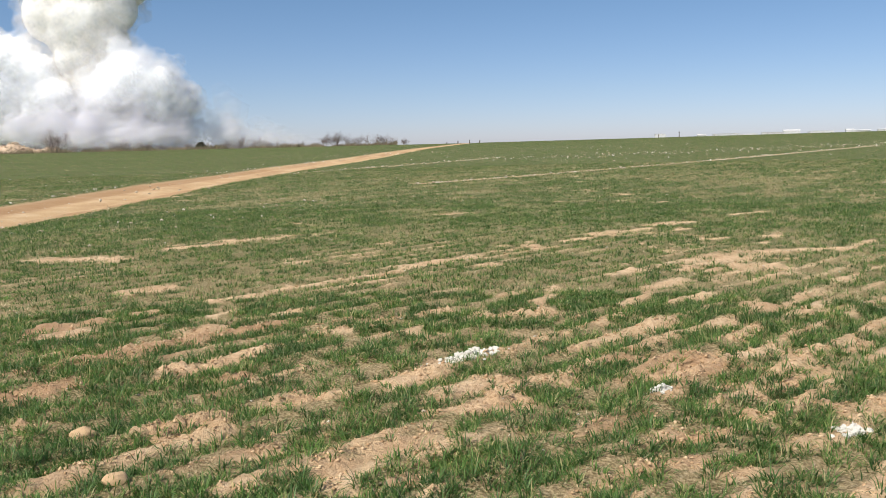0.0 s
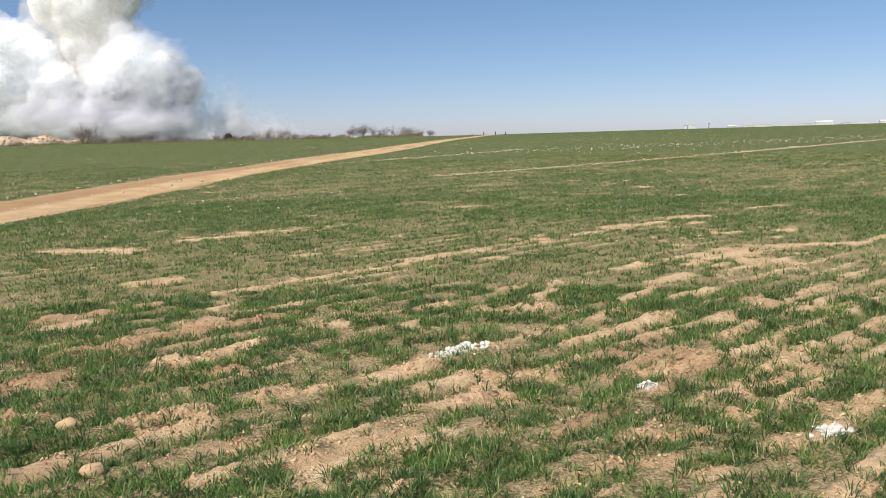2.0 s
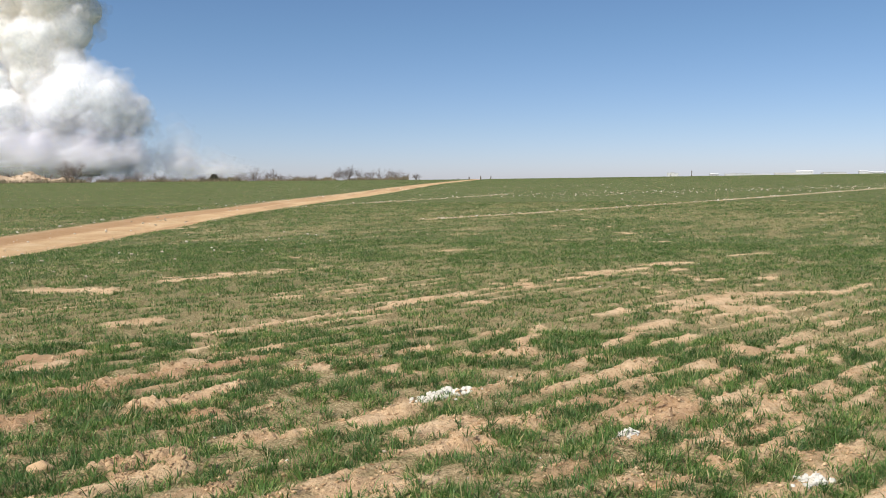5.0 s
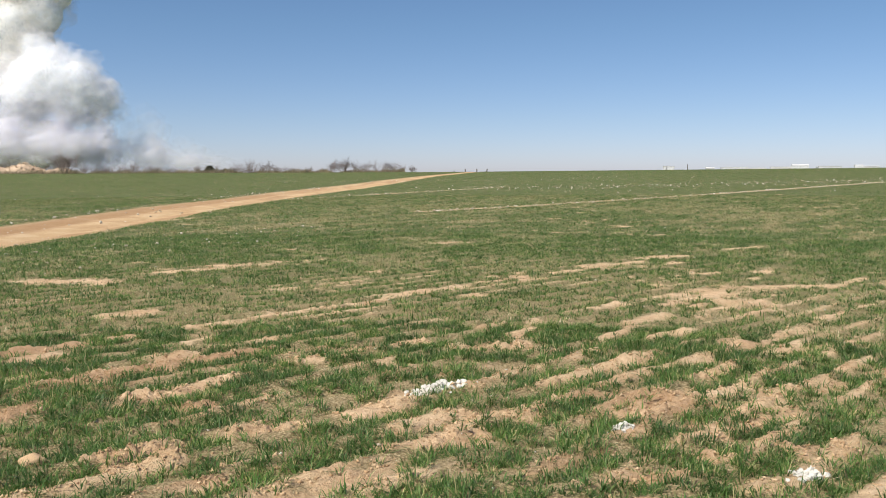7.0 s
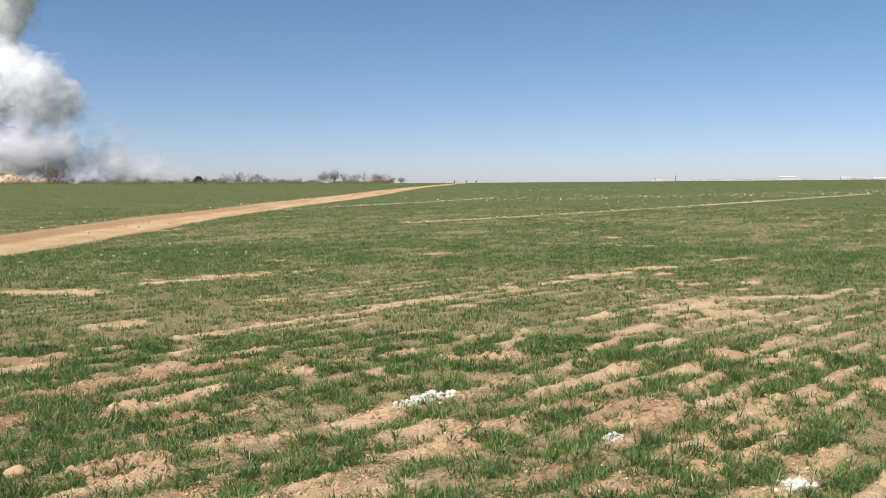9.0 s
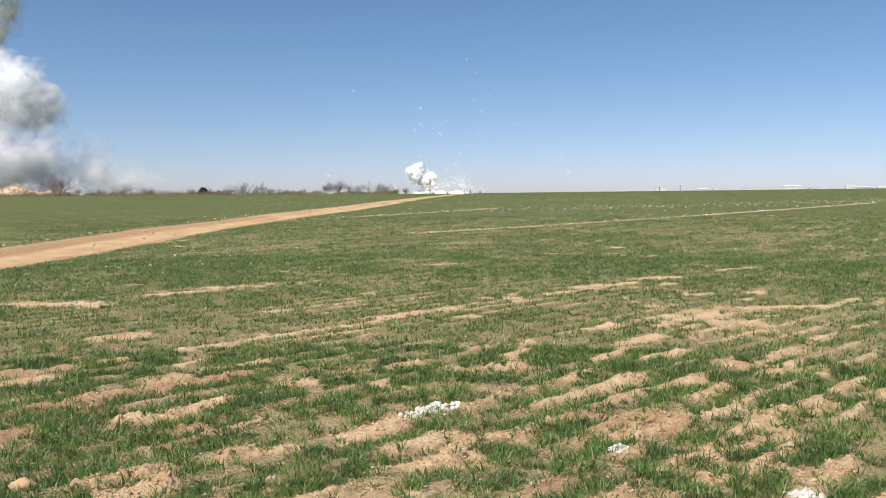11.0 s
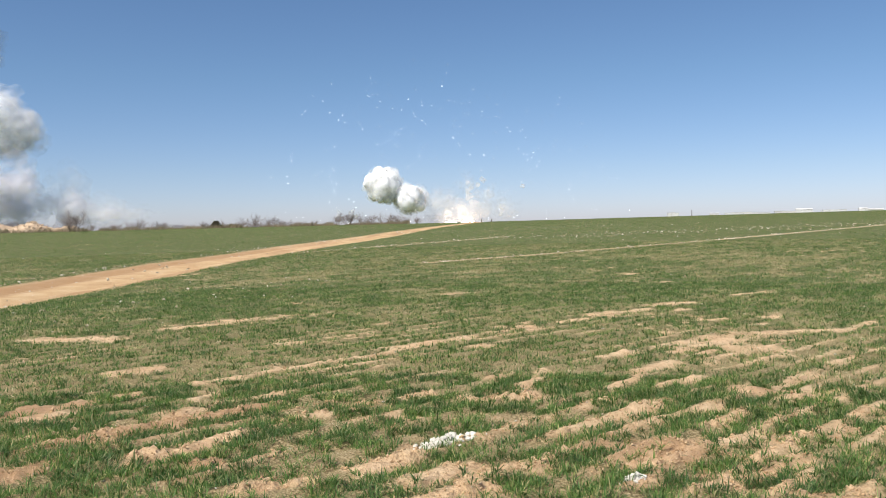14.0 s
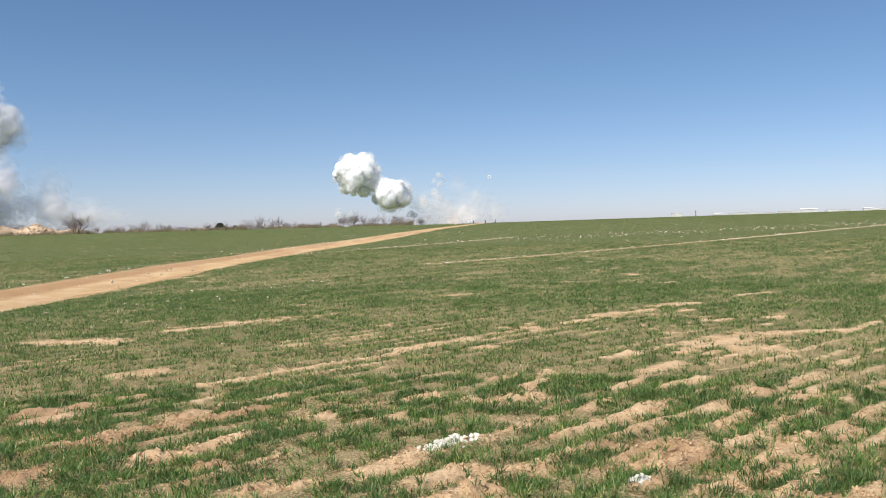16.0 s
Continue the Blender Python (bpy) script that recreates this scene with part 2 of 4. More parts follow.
def fbm(x, y, octaves=4, seed=0):
    total, amp, norm = 0.0, 1.0, 0.0
    for k in range(octaves):
        total = total + amp * vnoise(x * 2 ** k, y * 2 ** k, seed + k)
        norm, amp = norm + amp, amp * 0.55
    return total / norm


# ---- the lie of the land ----
ROW = radians(45.5)
CREST = 160.0
ROUND = 9.0
rng = np.random.default_rng(7)

# open soil: strips from one end to the other, and their widths
NEAR_SOIL = [
    (-2.81, 5.50, -2.61, 5.67, 0.30), (-1.94, 4.02, -1.82, 4.22, 0.21), (-1.81, 4.27, -1.55, 4.50, 0.17), (-1.52, 4.58, -1.25, 4.74, 0.12), (-1.63, 4.80, -1.36, 4.98, 0.20),
    (-2.39, 4.91, -2.22, 5.00, 0.15), (-1.02, 5.28, -0.73, 5.44, 0.22), (-0.51, 4.19, -0.08, 4.68, 0.42), (-0.41, 3.95, -0.10, 4.17, 0.17), (-0.05, 5.06, 0.46, 5.22, 0.36),
    (0.02, 5.51, 0.73, 5.70, 0.32), (-1.05, 4.36, -0.93, 4.47, 0.15), (-1.03, 3.98, -0.94, 4.14, 0.12), (0.64, 4.60, 1.16, 5.01, 0.15), (1.14, 4.57, 1.46, 4.64, 0.19),
    (0.69, 4.06, 0.94, 4.21, 0.13), (1.63, 4.86, 1.75, 4.91, 0.16), (0.54, 3.91, 0.68, 4.00, 0.08), (1.76, 4.42, 1.92, 4.57, 0.08), (2.23, 4.98, 2.52, 5.18, 0.11)]
NEAR_GAPS = [
    (-2.81, 6.41, -2.43, 6.64, 0.34), (-2.51, 6.73, -2.09, 6.99, 0.32), (-2.05, 7.08, -1.49, 7.58, 0.36), (-3.36, 7.23, -3.19, 7.38, 0.28), (-2.01, 5.93, -1.83, 6.11, 0.22),
    (-1.73, 6.34, -1.51, 6.49, 0.23), (-1.52, 5.84, -1.41, 5.89, 0.17), (-1.18, 7.05, -0.92, 7.20, 0.20), (-0.34, 7.11, -0.11, 7.13, 0.21), (-0.35, 5.66, -0.06, 6.06, 0.26),
    (1.19, 6.13, 1.59, 6.26, 0.30), (1.63, 6.10, 1.95, 6.23, 0.25), (1.47, 5.65, 1.64, 5.73, 0.14), (2.25, 6.74, 2.51, 7.02, 0.16), (2.08, 5.38, 2.54, 5.81, 0.10),
    (1.88, 5.28, 2.03, 5.39, 0.11), (2.40, 6.12, 2.70, 6.35, 0.09), (1.03, 4.15, 1.09, 4.18, 0.27), (1.32, 4.04, 1.44, 4.10, 0.08), (1.36, 3.87, 1.60, 3.96, 0.08)]
MIDDLE_SOIL = [
    (-5.94, 12.38, -4.85, 12.23, 0.83), (-3.48, 9.34, -3.15, 9.67, 0.50), (-2.50, 8.75, -2.04, 9.02, 0.32), (-1.81, 9.52, -1.26, 9.96, 0.35), (-0.89, 10.21, -0.05, 11.58, 0.33),
    (-2.23, 7.96, -2.11, 8.14, 0.25), (-2.17, 7.26, -1.92, 7.39, 0.32), (-0.72, 7.63, -0.04, 8.00, 0.23), (-1.09, 7.11, -0.85, 7.41, 0.19), (-3.24, 7.73, -2.84, 8.20, 0.30),
    (-4.35, 13.47, -3.62, 13.97, 0.63), (-3.66, 14.29, -3.03, 14.70, 0.85), (-3.60, 7.42, -3.40, 7.63, 0.29), (-0.15, 11.32, 0.39, 11.81, 0.58), (0.47, 10.98, 0.73, 11.05, 0.39),
    (0.80, 8.14, 1.21, 9.19, 0.14), (0.57, 8.75, 0.82, 8.96, 0.28), (0.40, 7.78, 0.87, 7.86, 0.44), (1.69, 8.19, 2.17, 8.92, 0.17), (2.16, 9.09, 2.72, 9.59, 0.25)]
UPPER_SOIL = [
    (1.34, 12.61, 1.63, 12.85, 0.38), (1.88, 13.39, 2.35, 13.79, 0.46), (2.54, 14.36, 3.58, 15.12, 0.56), (3.75, 15.60, 4.60, 16.21, 0.63), (3.19, 12.01, 3.55, 12.15, 0.41),
    (3.71, 11.07, 4.25, 11.44, 0.30), (4.41, 11.77, 5.49, 11.98, 0.53), (5.64, 11.96, 6.46, 12.87, 0.19), (4.25, 9.33, 4.61, 9.69, 0.11), (4.65, 9.76, 5.33, 10.35, 0.22),
    (3.07, 7.92, 3.81, 8.74, 0.12), (3.07, 7.54, 4.00, 8.11, 0.19), (2.72, 7.95, 3.02, 8.35, 0.11), (2.40, 6.93, 2.65, 7.22, 0.15), (2.77, 10.21, 3.03, 10.41, 0.22),
    (5.93, 17.59, 6.78, 18.12, 0.44), (3.94, 14.76, 4.30, 14.98, 0.39), (0.02, 18.93, 0.34, 19.16, 0.74), (1.29, 7.34, 1.46, 7.68, 0.09), (2.20, 7.15, 2.46, 7.35, 0.18)]
THICK = [(7.7, 15.9, 4.0, 1.4), (0.55, 4.08, 1.0, 0.3), (0.36, 4.5, 1.1, 0.36), (-1.05, 5.75, 1.5, 0.3), (0.62, 5.0, 0.9, 0.22), (-2.2, 4.9, 0.9, 0.3), (0.75, 7.4, 1.2, 0.4), (-0.2, 9.6, 2.2, 0.6)]
DAMP = [(-2.4, 4.7, 2.8, 1.0), (-1.7, 5.6, 1.8, 0.4), (-3.2, 6.0, 2.0, 0.7), (-1.2, 4.4, 1.2, 0.3), (1.2, 4.4, 1.2, 0.35), (-2.5, 6.4, 1.6, 0.7), (-2.7, 5.5, 1.3, 0.6), (-1.8, 7.3, 1.8, 0.6), (1.0, 4.85, 1.3, 0.4), (1.45, 6.1, 1.4, 0.6), (-0.25, 4.0, 0.6, 0.16), (1.75, 5.6, 1.0, 0.5), (-3.4, 7.6, 1.6, 0.6)]
WHITE_SPOTS = [(-0.15, 6.16, 0.4, 6.42, 0.16), (1.28, 5.3, 1.4, 5.38, 0.1), (1.98, 4.48, 2.24, 4.66, 0.16)]
STONE_LINES = [((-1, 32), (33, 64.5), 0.22), ((-8, 43), (4, 63), 0.14)]
ROAD_Y = (-400, -60, 18, 35, 43, 53, 60, 75, 90, 101, 112, 135, 160, 400)
ROAD_X = (-30, -13, -11.0, -10.9, -10.0, -9.2, -8.2, -6.6, -5.4, -4.2, -3.2, 0.3, 4.6, 30)
ROAD_W = (1.85, 1.85, 1.85, 1.75, 1.65, 1.8, 1.8, 1.6, 1.5, 1.4, 1.2, 1.1, 1.1, 1.2)


def lie(x, y):
    """Height of the field without clods and furrows: level here, rising to a low crest, falling away behind it."""
    r, az = np.hypot(x, y), np.degrees(np.arctan2(x, y))
    el = np.radians(np.clip(0.02 + np.where(az > 0, 0.0095, 0.0045) * az, -0.14, 0.28))
    rise = (1.58 + CREST * np.tan(el)) * np.clip((r - 25) / (CREST - 25), 0, 1)
    return np.where(r < CREST, rise, 1.58 + r * np.tan(el) - (r - CREST) * 0.004)


def along(x, y):
    return x * np.sin(ROW) + y * np.cos(ROW), x * np.cos(ROW) - y * np.sin(ROW)


def road(x, y):
    d = np.abs(x - np.interp(y, ROAD_Y, ROAD_X) + 0.35 * (fbm(x * 0.4, y * 0.25, 3, 5) - 0.5))
    w = np.interp(y, ROAD_Y, ROAD_W)
    return np.clip((w - d) / 0.35 + 0.5, 0, 1)


def row_gap(u, v):
    """1 on the crusty ridge between two bands of wheat, 0 in the moist middle of a band."""
    return np.abs((v / 0.36 + 0.35 * (fbm(u * 0.5, v * 0.4, 2, 41) - 0.5)) % 1.0 - 0.5) * 2


def bare(x, y):
    """How bare the soil is: open patches strung out along the drill rows, and ragged gaps between the rows."""
    u, v = along(x, y)
    r = np.hypot(x, y)
    fine = np.clip(1.6 - r / 16, 0, 1)
    wob = 0.5 * (fbm(x * 3.1, y * 3.1, 4, 11) - 0.5) + 0.75 * fine * (fbm(u * 7.0, v * 11.0, 4, 13) - 0.5)
    total = np.zeros_like(x)
    for ax, ay, bx, by, w in NEAR_SOIL + NEAR_GAPS + MIDDLE_SOIL + UPPER_SOIL + WHITE_SPOTS:
        t = np.clip(((x - ax) * (bx - ax) + (y - ay) * (by - ay)) / ((bx - ax) ** 2 + (by - ay) ** 2), 0, 1)
        d = np.hypot(x - ax - t * (bx - ax), y - ay - t * (by - ay)) / max(0.085, w * (0.55 if ay < 7.5 else 0.4))
        total = np.maximum(total, np.clip((1.05 - d + wob * 2.6) * 1.5, 0, 1))
    for (ax, ay), (bx, by), w in STONE_LINES:
        t = np.clip(((x - ax) * (bx - ax) + (y - ay) * (by - ay)) / ((bx - ax) ** 2 + (by - ay) ** 2), 0, 1)
        d = np.hypot(x - ax - t * (bx - ax), y - ay - t * (by - ay))
        total = np.maximum(total, np.clip((w - d) / w + 0.5 + wob, 0, 1) * 0.9)
    level = 0.42 * fbm(u * 0.9, v * 2.3, 4, 21) + 0.28 * fbm(x * 0.33, y * 0.33, 3, 31) + 0.3 * fbm(u * 3.4, v * 5.2, 3, 23)
    need = np.interp(r, (3, 7, 12, 20, 40, 90), (0.62, 0.622, 0.64, 0.645, 0.65, 0.67)) - 0.012 * np.clip(x, -1, 3) * np.clip(1.6 - r / 12, 0, 1)
    total = np.maximum(total, np.clip((level - need) * 11, 0, 1) * np.clip(1.4 - r / 90, 0.4, 1))
    gap = row_gap(u, v)
    broken = np.clip((fbm(u * 0.5, v * 0.9, 3, 45) - 0.44 + 0.02 * np.clip(x, -3, 3)) * 5, 0, 1)
    total = np.maximum(total, np.clip((gap - 0.74 + 1.3 * (fbm(u * 1.7, v * 6.5, 4, 43) - 0.5)) * 2.6, 0, 1) * broken * np.clip(1.9 - r / 10, 0.12, 1))
    for px, py, length, width in THICK:
        pu, pv = along(px, py)
        d = np.sqrt(((u - pu) / (length * 0.5)) ** 2 + ((v - pv) / (width * 0.5)) ** 2)
        total = total * np.clip((d - 0.75 + wob) * 2.5, 0.05, 1)
    return np.maximum(total, road(x, y))


def thin(x, y):
    """Where the wheat stands thin and straw-coloured litter shows between the tufts."""
    u, v = along(x, y)
    return np.clip((0.5 * fbm(u * 0.8, v * 1.7, 4, 73) + 0.25 * fbm(x * 0.2, y * 0.2, 2, 75) + 0.25 * fbm(u * 4, v * 7, 2, 77) - 0.485) * 8, 0, 1)


def damp(x, y):
    """Where the open soil is darker and reddish with moisture."""
    u, v = along(x, y)
    total = np.zeros_like(x)
    for px, py, length, width in DAMP:
        pu, pv = along(px, py)
        d = np.sqrt(((u - pu) / (length * 0.5)) ** 2 + ((v - pv) / (width * 0.5)) ** 2)
        total = np.maximum(total, np.clip((1.2 - d + 0.9 * (fbm(x * 4, y * 4, 3, 15) - 0.5)) * 1.8, 0, 1))
    furrow = np.clip((0.62 - row_gap(u, v) + 0.8 * (fbm(x * 3, y * 3, 3, 17) - 0.5)) * 3, 0, 1) * 0.5
    total = np.maximum(total, furrow * np.clip(1.8 - np.hypot(x, y) / 9, 0, 1))
    off = x - np.interp(y, ROAD_Y, ROAD_X) + 0.5 * (fbm(x * 0.7, y * 0.3, 3, 25) - 0.5)
    total = np.maximum(total, road(x, y) * np.clip((-0.35 - off) * 2.2, 0, 1) * np.clip((62 - y) / 15, 0, 1) * 0.95)
    return np.maximum(total, road(x, y) * np.clip((fbm(x * 1.6, y * 0.12, 3, 19) - 0.47) * 5, 0, 1) * 0.8)


def relief(x, y, b=None):
    """Full height of the ground, with furrows, clods and wheel tracks."""
    b = bare(x, y) if b is None else b
    r = np.hypot(x, y)
    u, v = along(x, y)
    near = np.clip(1.4 - r / 16, 0.12, 1) * np.clip(1.3 - r / 50, 0, 1)
    k = road(x, y)
    z = 0.016 * np.cos(2 * np.pi * (v / 0.36 + 0.35 * (fbm(u * 0.5, v * 0.4, 2, 41) - 0.5)))
    lump = np.abs(fbm(x * 7.0, y * 7.0, 4, 51) - 0.5) * 2
    fine = fbm(x * 15, y * 15, 3, 61)
    close = np.clip(2.2 - r / 6, 0, 1)
    crumb = np.clip(fbm(x * 34, y * 34, 2, 63) - 0.45, 0, 1) * close
    crust = np.clip((fbm(x * 3.4, y * 3.4, 3, 65) - 0.44) * 5, 0, 1)
    z = z + b * (1 - k) * (crust * (0.05 * lump + 0.06 * (fine - 0.5) + 0.08 * crumb) + 0.015 * (fine - 0.5) + 0.02 * crumb + 0.006) + 0.035 * (fbm(x * 5, y * 5, 4, 71) - 0.5)
    z = z * near * (1 - k)
    d = np.abs(x - np.interp(y, ROAD_Y, ROAD_X))
    rut = np.exp(-((d - 0.8) / 0.3) ** 2)
    z = z + k * (-0.05 - 0.06 * rut + 0.03 * fbm(x * 3, y * 1.2, 3, 81))
    return lie(x, y) + z


def height(x, y):
    return float(relief(np.array([float(x)]), np.array([float(y)]))[0])


def build_ground():
    fine = np.arange(-38, 38.01, 0.19)
    rest = np.arange(40.5, 320, 2.5)
    ang = np.radians(np.concatenate([fine, rest]))
    rad = [0.3]
    while rad[-1] < 4700:
        r = rad[-1]
        rad.append(r * (1.05 if r < 2.6 else 1.0046 if r < 7 else 1.008 if r < 28 else 1.014 if r < 165 else 1.04))
    rad = np.array(rad)
    R, A = np.meshgrid(rad, ang, indexing="ij")
    x, y = (R * np.sin(A)).ravel(), (R * np.cos(A)).ravel()
    x, y = np.append(x, 0.0), np.append(y, 0.0)
    b = bare(x, y)
    verts = np.stack([x, y, relief(x, y, b)], 1)
    n, k = len(rad), len(ang)
    i, j = np.meshgrid(np.arange(n - 1), np.arange(k), indexing="ij")
    i, j = i.ravel(), j.ravel()
    jn = (j + 1) % k
    quads = np.stack([i * k + j, (i + 1) * k + j, (i + 1) * k + jn, i * k + jn], 1)[:, ::-1]
    c = np.arange(k)
    tris = np.stack([np.full(k, n * k), (c + 1) % k, c], 1)
    me = smooth(array_mesh("ground", verts, tris, quads))
    r = np.hypot(x, y)
    inside = np.abs(np.degrees(np.arctan2(x, y))) < 38
    cover = np.where(inside, np.clip((r - 7) / 14, 0, 0.88), np.where(r < ROUND, 0.3, 0.85)) * (1 - thin(x, y) * np.interp(r, (6, 16, 34, 50), (0, 0.45, 0.4, 0))) * (1 - b * np.clip(1.5 - r / 120, 0.5, 1))
    for key, values in (("bare", b), ("cover", cover), ("thin", thin(x, y)), ("road", road(x, y)), ("damp", damp(x, y))):
        me.attributes.new(key, "FLOAT", "POINT").data.foreach_set("value", values.astype(np.float32))
    me.materials.append(SOIL)
    return tagged(new("ground", me), "sandy tan field soil in drill rows with a dirt track", "ground", kind="structure")


def blades(name, x, y, count, length, width, spread, lean, material, label, fold=True):
    """Tufts at x, y whose leaves fan out and arch over: count leaves each, of about that length and width."""
    z = relief(x, y)
    n = len(x) * count
    grown = np.repeat(rng.uniform(0.65, 1.2, len(x)), count)
    cx, cy, cz = (np.repeat(a, count) for a in (x, y, z))
    turn = rng.uniform(0, 2 * np.pi, n)
    out = spread * np.sqrt(rng.random(n)) * grown
    dx, dy = np.cos(turn), np.sin(turn)
    cx, cy = cx + dx * out * 0.8 + rng.normal(0, spread * 0.3, n), cy + dy * out * 0.8 + rng.normal(0, spread * 0.3, n)
    turn = turn + rng.normal(0, 0.7, n)
    dx, dy = np.cos(turn), np.sin(turn)
    size = length * rng.uniform(0.5, 1.2, n) * grown
    tilt = np.clip(rng.normal(lean[0], lean[1], n) + 0.5 * out / spread, 0.05, 1.45)
    w = width * rng.uniform(0.7, 1.3, n) * 0.5
    side = turn + np.pi / 2 + rng.uniform(-0.6, 0.6, n)
    sx, sy = np.cos(side) * w, np.sin(side) * w
    h1, o1 = size * 0.55 * np.cos(tilt * 0.75), size * 0.55 * np.sin(tilt * 0.75)
    droop = np.minimum(tilt * 1.5, 1.75)
    h2, o2 = h1 + size * 0.45 * np.cos(droop), o1 + size * 0.45 * np.sin(droop)
    base = cz - 0.008
    a, b = np.stack([cx - sx, cy - sy, base], 1), np.stack([cx + sx, cy + sy, base], 1)
    tip = np.stack([cx + dx * o2, cy + dy * o2, base + h2], 1)
    if fold:
        mx, my, mz = cx + dx * o1, cy + dy * o1, base + h1
        v = np.stack([a, b, np.stack([mx + sx * 0.85, my + sy * 0.85, mz], 1), np.stack([mx - sx * 0.85, my - sy * 0.85, mz], 1), tip], 1)
        k = np.arange(n) * 5
        me = array_mesh(name, v.reshape(-1, 3), np.stack([k + 3, k + 2, k + 4], 1), np.stack([k, k + 1, k + 2, k + 3], 1))
    else:
        me = array_mesh(name, np.stack([a, b, tip], 1).reshape(-1, 3), np.arange(n * 3).reshape(n, 3))
    me.materials.append(material)
    return tagged(new(name, me), label, "grass", kind="stuff")


def sown(r0, r1, per_metre, half=36.0, dry=False, rows=0.55, soft=0.0):
    """Tuft places in a ring or wedge round the standpoint, thick on the drill rows and sparse on open soil."""
    n = int(per_metre * (r1 * r1 - r0 * r0) * radians(half))
    x, y = wedge(n, r0, r1, half)
    u, v = along(x, y)
    b, t = bare(x, y), thin(x, y)
    r = np.hypot(x, y)
    clump = np.clip((0.55 * vnoise(u * 3.2, v * 6.0, 91) + 0.45 * vnoise(u * 7.0, v * 9.0, 93) - 0.26) * 3.8, 0.04, 1)
    lane = 1 - rows * row_gap(u, v) ** 1.4
    if dry:
        p = np.clip(t * 1.1 + 0.6 * b * (1 - b) * 4 + 0.12, 0, 1) * np.clip(1.25 - b, 0.12, 1)
    else:
        p = np.clip(1.03 - 1.06 * b, 0.025, 1) * (1 - np.interp(r, (12, 20, 34, 50), (0.5, 0.72, 0.65, 0.3)) * t) * clump * lane
    p = p * (1 - road(x, y) * 0.985)
    if soft:
        p = p * np.clip((r - r0) / soft, 0, 1) * np.clip((r1 - r) / soft, 0, 1)
    ok = rng.random(n) < p
    return x[ok], y[ok]


def pebbles(name, x, y, size, material, label, sink=0.25, flat=0.6, crumbs=False):
    """Scattered angular lumps, joined."""
    bm = bmesh.new()
    bmesh.ops.create_icosphere(bm, subdivisions=1, radius=1)
    base = np.array([v.co[:] for v in bm.verts])
    faces = np.array([[v.index for v in f.verts] for f in bm.faces])
    bm.free()
    if crumbs:
        base = np.array([(1, 0, 0), (0, 1, 0), (-1, 0, 0), (0, -1, 0), (0, 0, 1), (0, 0, -1)], dtype=float)
        faces = np.array([(0, 1, 4), (1, 2, 4), (2, 3, 4), (3, 0, 4), (1, 0, 5), (2, 1, 5), (3, 2, 5), (0, 3, 5)])
    n = len(x)
    turn = rng.uniform(0, 2 * np.pi, n)
    jig = base[None] * rng.uniform(0.35, 1.5, (n, len(base), 1))
    sc = np.stack([size * rng.uniform(0.8, 1.4, n), size * rng.uniform(0.7, 1.1, n), size * flat * rng.uniform(0.7, 1.1, n)], 1)
    p = jig * sc[:, None]
    c, s = np.cos(turn)[:, None], np.sin(turn)[:, None]
    px, py = p[..., 0] * c - p[..., 1] * s, p[..., 0] * s + p[..., 1] * c
    z = relief(x, y)
    v = np.stack([px + x[:, None], py + y[:, None], p[..., 2] + (z + size * flat * (1 - 2 * sink))[:, None]], 2)
    tris = (faces[None] + (np.arange(n) * len(base))[:, None, None]).reshape(-1, 3)
    me = array_mesh(name, v.reshape(-1, 3), tris)
    me.materials.append(material)
    return tagged(new(name, me), label, "stones", kind="stuff")


def wedge(n, r0, r1, half=34):
    r = np.sqrt(rng.uniform(r0 * r0, r1 * r1, n))
    a = np.radians(rng.uniform(-half, half, n))
    return r * np.sin(a), r * np.cos(a)


def strip(n, a, b, sigma):
    t = rng.random(n)
    return a[0] + (b[0] - a[0]) * t + rng.normal(0, sigma, n), a[1] + (b[1] - a[1]) * t + rng.normal(0, sigma, n)


